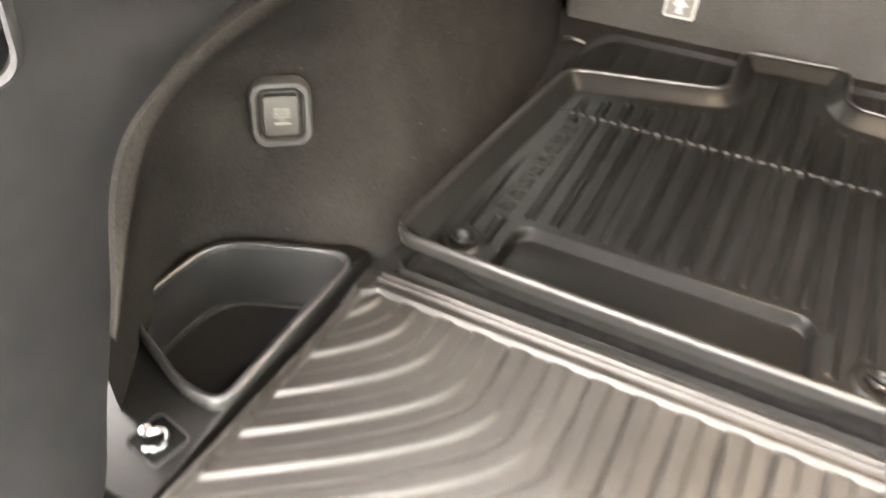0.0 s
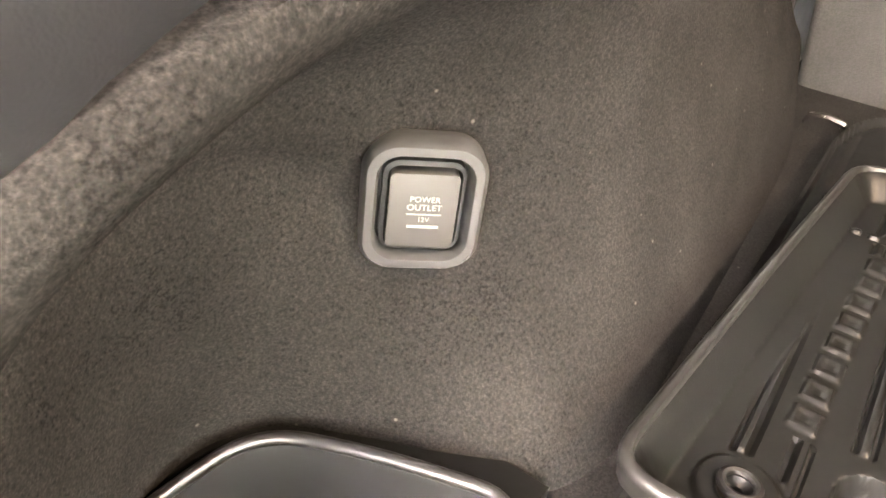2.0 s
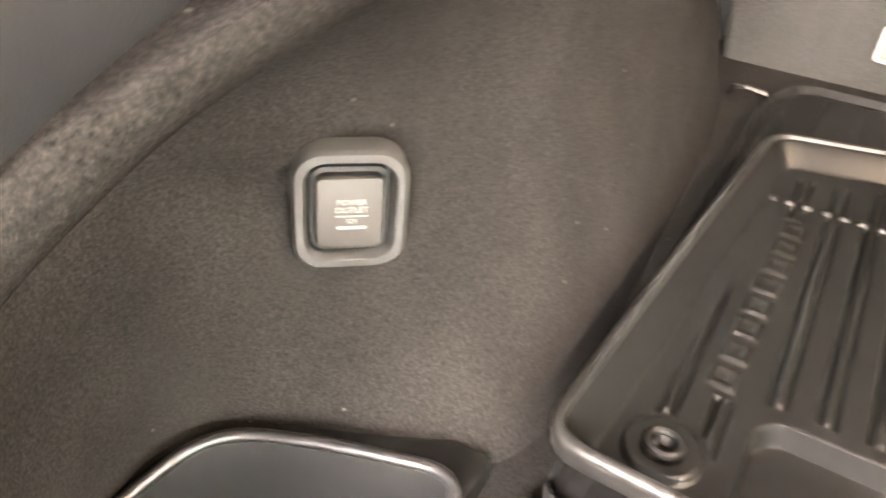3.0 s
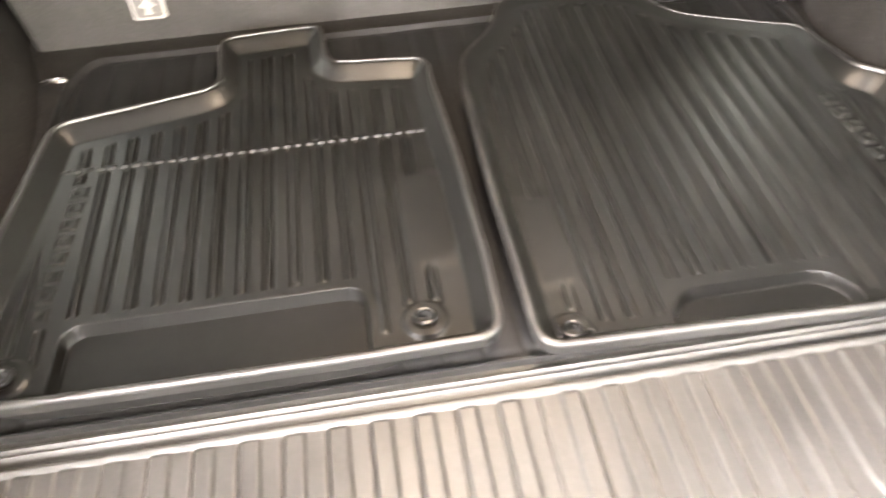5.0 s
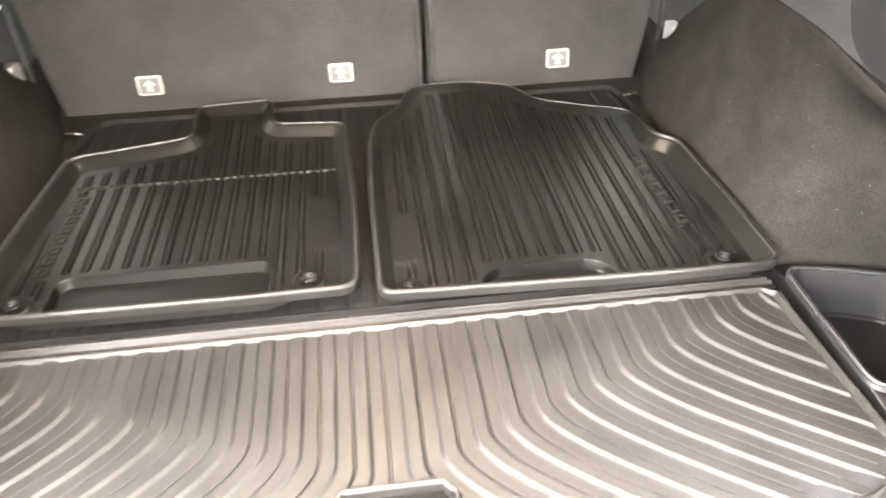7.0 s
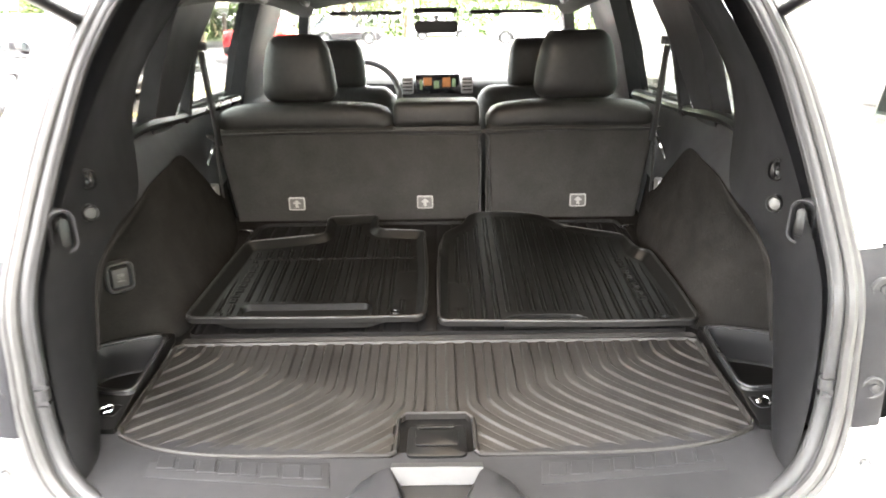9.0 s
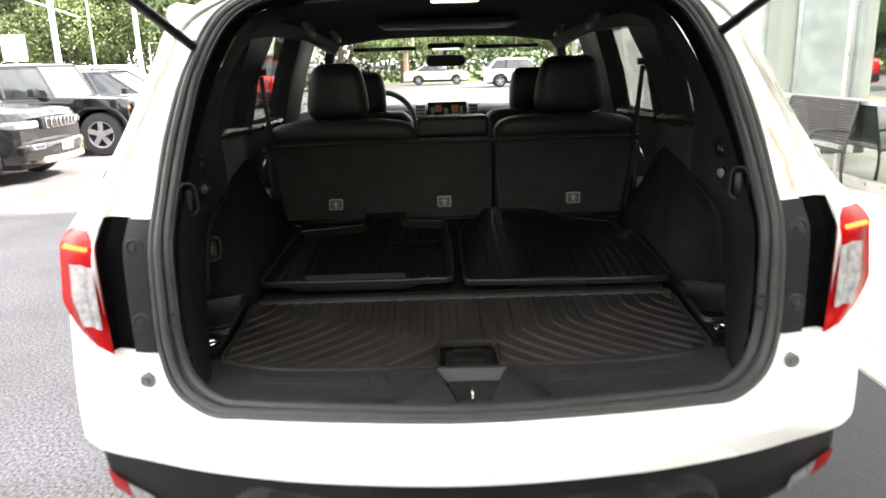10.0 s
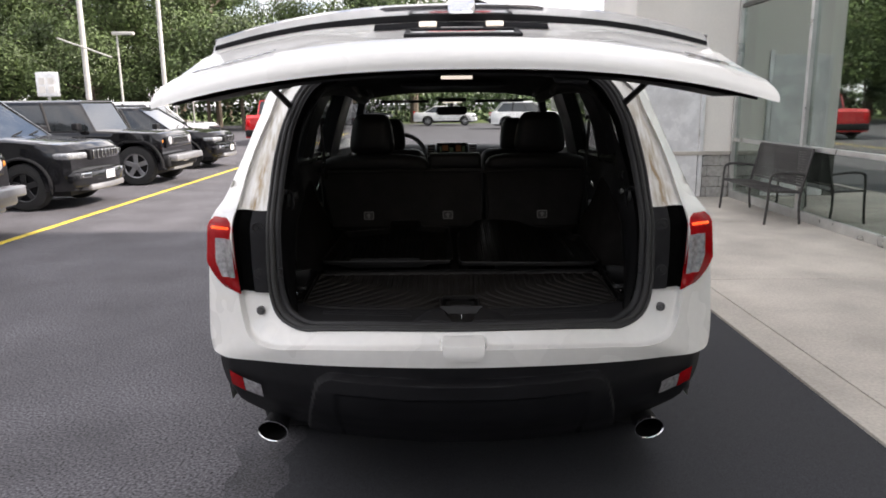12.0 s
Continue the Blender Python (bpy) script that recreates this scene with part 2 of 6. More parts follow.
def waxed_paint(name):
    """White paint with dried wax that has run down inside the rear pillars."""
    m = material(name, (0.80, 0.79, 0.75), 0.28, coat=0.8, var=0.02, scale2=2.0, var2=0.03, rvar=0.04)
    nt = m.node_tree
    b = nt.nodes["Principled BSDF"]
    src = b.inputs["Base Color"].links[0].from_socket

    def calc(op, a, c=0.0, d=None):
        q = nt.nodes.new("ShaderNodeMath")
        q.operation = op
        for i, v in enumerate((a, c) if d is None else (a, c, d)):
            if isinstance(v, (int, float)):
                q.inputs[i].default_value = v
            else:
                nt.links.new(v, q.inputs[i])
        return q.outputs[0]

    def ramp(v, a, c):
        r = nt.nodes.new("ShaderNodeMapRange")
        r.interpolation_type = "SMOOTHSTEP"
        r.inputs["From Min"].default_value, r.inputs["From Max"].default_value = a, c
        nt.links.new(v, r.inputs["Value"])
        return r.outputs["Result"]
    co = nt.nodes.new("ShaderNodeTexCoord")
    sp = nt.nodes.new("ShaderNodeSeparateXYZ")
    nt.links.new(co.outputs["Object"], sp.inputs["Vector"])
    ax = calc("ABSOLUTE", sp.outputs["X"])
    z = sp.outputs["Z"]

    def streak(sx, sz):
        mp_ = nt.nodes.new("ShaderNodeMapping")
        mp_.inputs["Scale"].default_value = (sx, sx * .2, sz)
        nt.links.new(co.outputs["Object"], mp_.inputs["Vector"])
        n = nt.nodes.new("ShaderNodeTexNoise")
        n.inputs["Scale"].default_value = 1.0
        n.inputs["Detail"].default_value = 5
        nt.links.new(mp_.outputs["Vector"], n.inputs["Vector"])
        return n.outputs["Fac"]
    wob = calc("MULTIPLY_ADD", streak(3, 9), .05, -.025)
    mid_x = calc("MULTIPLY_ADD", z, -.17, 1.030)
    off = calc("ADD", calc("SUBTRACT", ax, mid_x), wob)
    band = calc("MULTIPLY", ramp(calc("ABSOLUTE", off), .078, .016), ramp(z, 1.76, 1.56))
    band = calc("MULTIPLY", band, ramp(z, 1.235, 1.27))
    core = calc("MULTIPLY", ramp(calc("ABSOLUTE", off), .020, .002), ramp(z, 1.52, 1.40))
    core = calc("MULTIPLY", core, ramp(z, 1.235, 1.27))
    film = calc("MULTIPLY", band, ramp(streak(60, 7), .34, .66))
    run = calc("MULTIPLY", core, ramp(streak(90, 5), .30, .58))
    for fac, col in ((calc("MULTIPLY", film, .9), (0.47, 0.41, 0.30, 1)), (calc("MULTIPLY", run, .95), (0.33, 0.22, 0.10, 1))):
        mx = nt.nodes.new("ShaderNodeMix")
        mx.data_type = "RGBA"
        mx.inputs["B"].default_value = col
        nt.links.new(fac, mx.inputs["Factor"])
        nt.links.new(src, mx.inputs["A"])
        src = mx.outputs["Result"]
    nt.links.new(src, b.inputs["Base Color"])
    return m


WAXED = waxed_paint("white_paint_with_wax_runs")


# ---------------------------------------------------------------- mesh helpers
def thing(name, label, category, group="", at=(0, 0, 0)):
    ob = new(name)
    ob.empty_display_size = 0.1
    ob.location = at
    return tagged(ob, label, category, group)


def part(name, bm, mat, parent=None, label="", smooth=True, wind=True):
    me = bpy.data.meshes.new(name)
    if wind:
        bmesh.ops.recalc_face_normals(bm, faces=bm.faces)
    bm.to_mesh(me)
    bm.free()
    for p in me.polygons:
        p.use_smooth = smooth
    me.materials.append(mat)
    if smooth:
        me.set_sharp_from_angle(angle=radians(38))
    ob = new(name, me)
    if parent:
        ob.parent = parent
        at = Vector(parent.location)
        if parent.parent:
            at = at + Vector(parent.parent.location)
        for v in me.vertices:
            v.co = v.co - at
    if label:
        ob["label"] = label
    return ob


def structure(name, bm, mat, label, smooth=False):
    return tagged(part(name, bm, mat, None, "", smooth), label, kind="structure")


def box(x0, x1, y0, y1, z0, z1, bev=0.0, seg=2, bm=None):
    own = bmesh.new()
    bmesh.ops.create_cube(own, size=1.0)
    for v in own.verts:
        v.co = Vector(((x0 + x1) / 2 + v.co.x * (x1 - x0), (y0 + y1) / 2 + v.co.y * (y1 - y0), (z0 + z1) / 2 + v.co.z * (z1 - z0)))
    if bev:
        bmesh.ops.bevel(own, geom=own.edges[:], offset=bev, segments=seg, profile=0.5, affect="EDGES")
    if bm is None:
        return own
    return merge(bm, own)


def merge(bm, other):
    me = bpy.data.meshes.new("tmp")
    other.to_mesh(me)
    other.free()
    bm.from_mesh(me)
    bpy.data.meshes.remove(me)
    return bm


def turned(bm, m):
    bmesh.ops.transform(bm, matrix=m, verts=bm.verts[:])
    return bm


def loft(rows, closed=False, cap=False, bm=None):
    """Quads between rows of points, all rows equally long."""
    bm = bm or bmesh.new()
    vs = [[bm.verts.new(p) for p in r] for r in rows]
    n = len(rows[0])
    for a, b in zip(vs, vs[1:]):
        for i in range(n if closed else n - 1):
            j = (i + 1) % n
            bm.faces.new((a[i], a[j], b[j], b[i]))
    if cap:
        bm.faces.new(vs[0])
        bm.faces.new(vs[-1])
    return bm


def spline(pts, n, closed=False):
    """n points along a Catmull-Rom curve through pts."""
    P = [Vector(p) for p in pts]
    k = len(P)
    out = []
    segs = k if closed else k - 1
    for i in range(n):
        u = i / (n if closed else n - 1) * segs
        s = min(int(u), segs - 1)
        f = u - s
        if closed:
            a, b, c, d = (P[(s + j - 1) % k] for j in range(4))
        else:
            a, b, c, d = P[max(s - 1, 0)], P[s], P[s + 1], P[min(s + 2, k - 1)]
        out.append(0.5 * ((2 * b) + (c - a) * f + (2 * a - 5 * b + 4 * c - d) * f * f + (3 * b - a - 3 * c + d) * f ** 3))
    return out


def tube(path, r, n=10, cap=True, bm=None, closed=False, flat=1.0):
    P = [Vector(p) for p in path]
    rows = []
    up = Vector((0, 0, 1))
    for i, p in enumerate(P):
        if closed:
            t = P[(i + 1) % len(P)] - P[i - 1]
        else:
            t = P[min(i + 1, len(P) - 1)] - P[max(i - 1, 0)]
        t.normalize()
        s = t.cross(up)
        if s.length < 0.05:
            s = t.cross(Vector((0, 1, 0)))
        s.normalize()
        q = s.cross(t).normalized()
        rr = r[i] if isinstance(r, (list, tuple)) else r
        rows.append([p + s * (rr * math.cos(a)) + q * (rr * flat * math.sin(a)) for a in (2 * math.pi * k / n for k in range(n))])
    if closed:
        rows.append(rows[0])
        bm = loft(rows, True, False, bm)
        bmesh.ops.remove_doubles(bm, verts=bm.verts[:], dist=1e-5)
        return bm
    return loft(rows, True, cap, bm)


def prism(outline, axis, a, b, bev=0.0, bm=None, seg=2):
    """A flat outline (two coordinates) pulled along axis from a to b."""
    def place(p, c):
        return {"x": (c, p[0], p[1]), "y": (p[0], c, p[1]), "z": (p[0], p[1], c)}[axis]
    own = bmesh.new()
    lo = [own.verts.new(place(p, a)) for p in outline]
    hi = [own.verts.new(place(p, b)) for p in outline]
    own.faces.new(lo)
    own.faces.new(hi)
    n = len(outline)
    for i in range(n):
        own.faces.new((lo[i], lo[(i + 1) % n], hi[(i + 1) % n], hi[i]))
    bmesh.ops.recalc_face_normals(own, faces=own.faces)
    if bev:
        bmesh.ops.bevel(own, geom=own.edges[:], offset=bev, segments=seg, profile=0.5, affect="EDGES", clamp_overlap=True)
    return merge(bm, own) if bm is not None else own


def round_rect(w, h, r, n=6, cx=0.0, cy=0.0):
    pts = []
    for sx, sy, a0 in ((1, 1, 0), (-1, 1, 90), (-1, -1, 180), (1, -1, 270)):
        for i in range(n + 1):
            a = radians(a0 + 90 * i / n)
            pts.append((cx + sx * (w / 2 - r) + r * math.cos(a), cy + sy * (h / 2 - r) + r * math.sin(a)))
    return pts


def cyl(c, r, axis, length, n=24, bev=0.0, r2=None, bm=None):
    own = bmesh.new()
    bmesh.ops.create_cone(own, cap_ends=True, segments=n, radius1=r, radius2=r if r2 is None else r2, depth=length)
    if bev:
        rim = [e for e in own.edges if abs(e.verts[0].co.z - e.verts[1].co.z) < 1e-6]
        bmesh.ops.bevel(own, geom=rim, offset=bev, segments=2, profile=0.5, affect="EDGES")
    turned(own, Vector(axis).to_track_quat("Z", "Y").to_matrix().to_4x4())
    turned(own, Matrix.Translation(c))
    return merge(bm, own) if bm is not None else own


def writing(name, text, size, m, mat, parent, label="", depth=0.002):
    cu = bpy.data.curves.new(name, "FONT")
    cu.body, cu.size, cu.extrude, cu.align_x, cu.align_y = text, size, depth, "CENTER", "CENTER"
    tmp = bpy.data.objects.new("tmp", cu)
    me = bpy.data.meshes.new_from_object(tmp)
    bpy.data.objects.remove(tmp)
    me.transform(m)
    bm = bmesh.new()
    bm.from_mesh(me)
    bpy.data.meshes.remove(me)
    return part(name, bm, mat, parent, label, False)


def smooth01(a, b, x):
    t = np.clip((x - a) / (b - a), 0, 1)
    return t * t * (3 - 2 * t)


def poly_sdf(px, py, poly):
    """Signed distance to a closed outline, negative inside."""
    d = np.full(px.shape, 1e9)
    inside = np.zeros(px.shape, bool)
    n = len(poly)
    for i in range(n):
        ax, ay = poly[i]
        bx, by = poly[(i + 1) % n]
        ex, ey = bx - ax, by - ay
        t = np.clip(((px - ax) * ex + (py - ay) * ey) / (ex * ex + ey * ey + 1e-12), 0, 1)
        d = np.minimum(d, np.hypot(px - ax - t * ex, py - ay - t * ey))
        cross = ((ay > py) != (by > py)) & (px < (bx - ax) * (py - ay) / (by - ay + 1e-12) + ax)
        inside ^= cross
    return np.where(inside, -d, d)


def rounded(poly, r=0.03, n=5):
    """The outline with its corners rounded."""
    out = []
    k = len(poly)
    for i in range(k):
        p, a, b = Vector(poly[i]), Vector(poly[i - 1]), Vector(poly[(i + 1) % k])
        q = min(r, (a - p).length * 0.45, (b - p).length * 0.45)
        s, e = p + (a - p).normalized() * q, p + (b - p).normalized() * q
        for j in range(n + 1):
            f = j / n
            out.append(tuple((1 - f) ** 2 * s + 2 * f * (1 - f) * p + f * f * e))
    return out


def moulded_sheet(outline, res, height, base, skirt=None):
    """A moulded sheet: a fine grid inside the outline, lifted by height(x, y, depth inside), on base(x, y), with a hanging edge."""
    xs = [p[0] for p in outline]
    ys = [p[1] for p in outline]
    gx = np.arange(min(xs) - res, max(xs) + 2 * res, res)
    gy = np.arange(min(ys) - res, max(ys) + 2 * res, res)
    X, Y = np.meshgrid(gx, gy)
    S = poly_sdf(X, Y, outline)
    gyy, gxx = np.gradient(S, res)
    near = np.abs(S) < res * 0.55
    ln = np.hypot(gxx, gyy) + 1e-9
    X = np.where(near, X - S * gxx / ln, X)
    Y = np.where(near, Y - S * gyy / ln, Y)
    S2 = np.where(near, 0.0, S)
    Z = base(X, Y) + height(X, Y, -S2)
    keep = S2 <= 1e-6
    idx = -np.ones(X.shape, int)
    idx[keep] = np.arange(keep.sum())
    verts = np.stack([X[keep], Y[keep], Z[keep]], 1).tolist()
    a, b, c, d = idx[:-1, :-1], idx[:-1, 1:], idx[1:, 1:], idx[1:, :-1]
    ok = (a >= 0) & (b >= 0) & (c >= 0) & (d >= 0)
    faces = np.stack([a[ok], b[ok], c[ok], d[ok]], 1).tolist()
    edges = set()
    for f in faces:
        for i in range(4):
            edges.add((f[i], f[(i + 1) % 4]))
    hang = {}

    def below(i):
        if i not in hang:
            x, y, z = verts[i]
            low = float(base(np.array(x), np.array(y))) - 0.002 if skirt is None else z - float(skirt(x, y))
            hang[i] = len(verts)
            verts.append([x, y, low])
        return hang[i]
    for p, q in [e for e in edges if (e[1], e[0]) not in edges]:
        faces.append([q, p, below(p), below(q)])
    me = bpy.data.meshes.new("sheet")
    me.from_pydata(verts, [], faces)
    bm = bmesh.new()
    bm.from_mesh(me)
    bpy.data.meshes.remove(me)
    return bm


# ---------------------------------------------------------------- the white suv: shell
def floor_z(y):
    """Height of the sloping load floor."""
    return 0.865 + 0.12 * (y - 0.25)


suv = thing("suv", "white mid-size suv with its tailgate raised, parked beside the pavement", "car")

# stations round the load opening: seal, gutter, jamb edge, outer corner
STATIONS = [
    ((0, -.090, .872), (0, -.120, .866), (0, -.150, .815), (0, -.172, .740)),
    ((.30, -.057, .868), (.30, -.088, .860), (.31, -.116, .806), (.32, -.134, .732)),
    ((.50, .002, .853), (.51, -.028, .842), (.54, -.044, .785), (.58, -.048, .712)),
    ((.590, .040, .850), (.612, .016, .830), (.70, .022, .765), (.78, .052, .692)),
    ((.665, .085, .890), (.704, .070, .862), (.800, .090, .780), (.962, .160, .676)),
    ((.695, .108, .970), (.742, .100, .945), (.845, .135, .865), (1.022, .222, .732)),
    ((.700, .115, 1.08), (.749, .118, 1.07), (.868, .165, 1.05), (1.016, .240, 1.00)),
    ((.702, .132, 1.20), (.749, .140, 1.20), (.880, .185, 1.20), (1.006, .262, 1.20)),
    ((.705, .205, 1.30), (.752, .215, 1.30), (.872, .285, 1.30), (.960, .345, 1.30)),
    ((.702, .330, 1.45), (.750, .343, 1.46), (.850, .415, 1.45), (.922, .505, 1.45)),
    ((.680, .455, 1.61), (.722, .472, 1.62), (.800, .535, 1.61), (.868, .605, 1.61)),
    ((.600, .540, 1.75), (.640, .562, 1.765), (.730, .615, 1.745), (.800, .685, 1.755)),
    ((.430, .570, 1.800), (.440, .600, 1.826), (.460, .635, 1.838), (.540, .750, 1.850)),
    ((0, .580, 1.815), (0, .610, 1.842), (0, .645, 1.855), (0, .800, 1.870))]


def ring(k, n=141):
    """The k-th loop round the opening, both sides."""
    half = [s[k] for s in STATIONS]
    return spline(half + [(-x, y, z) for x, y, z in half[-2:0:-1]], 2 * n - 2, closed=True)


R0, R1, R2, R3 = ring(0), ring(1), ring(2), ring(3)
mid = [a.lerp(b, 0.5) + Vector((0, -0.020, 0)) for a, b in zip(R2, R3)]
crease = [a.lerp(b, 0.05) + Vector((0, -0.036, 0)) for a, b in zip(R2, R3)]
turn_in = [p + Vector((0.012 if p.x > 0.05 else (-0.012 if p.x < -0.05 else 0), 0.06 if p.z > 0.76 else 0.03, 0)) for p in R3]
rows = [R0, R1, [a.lerp(b, .90) for a, b in zip(R1, R2)], [a.lerp(b, .97) + Vector((0, -.002, 0)) for a, b in zip(R1, R2)], [a.lerp(b, .25) for a, b in zip(R2, crease)], [a.lerp(b, .80) for a, b in zip(R2, crease)], [a.lerp(b, .96) for a, b in zip(R2, crease)], crease]
for t in (.02, .1, .2, .3, .4, .5, .6, .7, .8, .9, 1.0):
    rows.append([c * (1 - t) ** 2 + (m * 2 - (c + o) * .5) * 2 * t * (1 - t) + o * t * t for c, m, o in zip(crease, mid, R3)])
rows.append(turn_in)
bm = loft(rows, closed=True)
part("body_rear", bm, WAXED, suv, "white rear body with dried brown wax runs on the pillars")

# side walls below the glass, outer skin
for sx in (1, -1):
    prof = [(1.012, .40), (1.03, .55), (1.03, .75), (1.028, .95), (1.015, 1.10), (.985, 1.25), (.945, 1.36)]
    rows = []
    for y in np.linspace(0.36, 4.35, 24):
        k = 1 - 0.10 * max(0, (y - 3.7) / 0.65) ** 2
        rows.append([(sx * x * k * (0.985 + 0.012 * min(1, (y - 0.36) / 0.4)), y, z) for x, z in prof])
    part("side_panel", loft(rows), WHITE, suv)
    # pillar skins and roof rail, outside
    rail = [(sx * (.80 - .02 * f), .68 + 2.1 * f, 1.755 + .03 * math.sin(math.pi * f) - .05 * f) for f in np.linspace(0, 1, 12)]
    part("roof_rail", tube(rail, 0.035, 8), WHITE, suv)

# roof skin
rows = []
for y in np.linspace(0.75, 2.75, 14):
    f = (y - 0.75) / 2.0
    rows.append([(x, y, 1.75 + (0.115 + 0.02 * math.sin(math.pi * f)) * (1 - (abs(x) / 0.80) ** 4) - 0.06 * f * f) for x in np.linspace(-.80, .80, 21)])
part("roof", loft(rows), WHITE, suv)
# bonnet, front and windscreen
rows = []
for y in np.linspace(3.55, 4.75, 12):
    f = (y - 3.55) / 1.2
    rows.append([(x * (1 - .10 * f * f), y, 1.12 - .12 * f ** 2 - .08 * (abs(x) / .95) ** 4 - .45 * max(0, f - .9)) for x in np.linspace(-.95, .95, 15)])
part("bonnet", loft(rows), WHITE, suv)
part("front_bumper", box(-.92, .92, 4.45, 4.78, .32, .86, .08, 3), WHITE, suv)
part("underbody", box(-.86, .86, .50, 4.4, .24, .50, .03), BLACKP, suv, "black underbody")
part("rear_silencer", box(-.60, .60, .30, .60, .33, .48, .05, 3), BLACKP, suv, "black silencer shield")
rows = [[(x * (.62 + .14 * f), 2.62 + .95 * f + .10 * (1 - (x) ** 2) * 1.0, 1.71 - .56 * f) for x in np.linspace(-1, 1, 13)] for f in np.linspace(0, 1, 8)]
ws = part("windscreen", loft(rows), GLASS, suv, "clear windscreen")
ws.visible_shadow = False

# seal round the opening
def seal_path(off):
    return [a + (b - a) * off for a, b in zip(R0, R1)]


part("seal_base", loft([[p + Vector((0, -.004, 0)) for p in seal_path(-.25)], [p + Vector((0, -.005, 0)) for p in seal_path(.40)], [p + Vector((0, -.005, 0)) for p in seal_path(.95)]], closed=True), SEAL, suv, "flat black seal base")
part("door_seal", tube([p + Vector((0, .004, 0)) for p in seal_path(0.02)], 0.014, 10, closed=True), SEAL, suv, "black rubber weather seal")
part("seal_lip", tube([p + Vector((0, -0.010, 0)) for p in seal_path(0.44)], 0.011, 8, closed=True), SEALG, suv, "grey rubber outer seal lip")
part("seal_edge", tube([p + Vector((0, -0.008, 0)) for p in seal_path(0.82)], 0.008, 8, closed=True), SEALG, suv, "thin grey seal edge")

outer_edge, inner_edge = [], []
for p in R0:
    inward = (Vector((0, p.y, 1.28)) - p).normalized()
    outer_edge.append(p - inward * .012 + Vector((0, .006, 0)))
    low = float(smooth01(.98, .90, p.z))
    inner_edge.append(p + inward * (.020 - .055 * low) + Vector((0, .095 - .05 * low, 0)))
part("seal_flange", loft([outer_edge, inner_edge], closed=True), TRIM, suv, "dark trim flange inside the seal")

# black bolted panels behind the lamps, lamps, stops
def jamb(s, z, k):
    """Point on the jamb: s 0 at the gutter, 1 at the jamb edge, 2 at the outer corner; side k."""
    def at(j):
        pts = [q[j] for q in STATIONS[4:11]]
        zz = [p[2] for p in pts]
        return Vector((float(np.interp(z, zz, [p[0] for p in pts])), float(np.interp(z, zz, [p[1] for p in pts])), z))
    p = at(1).lerp(at(2), s) if s <= 1 else at(2).lerp(at(3), s - 1)
    return Vector((k * p.x, p.y, p.z))


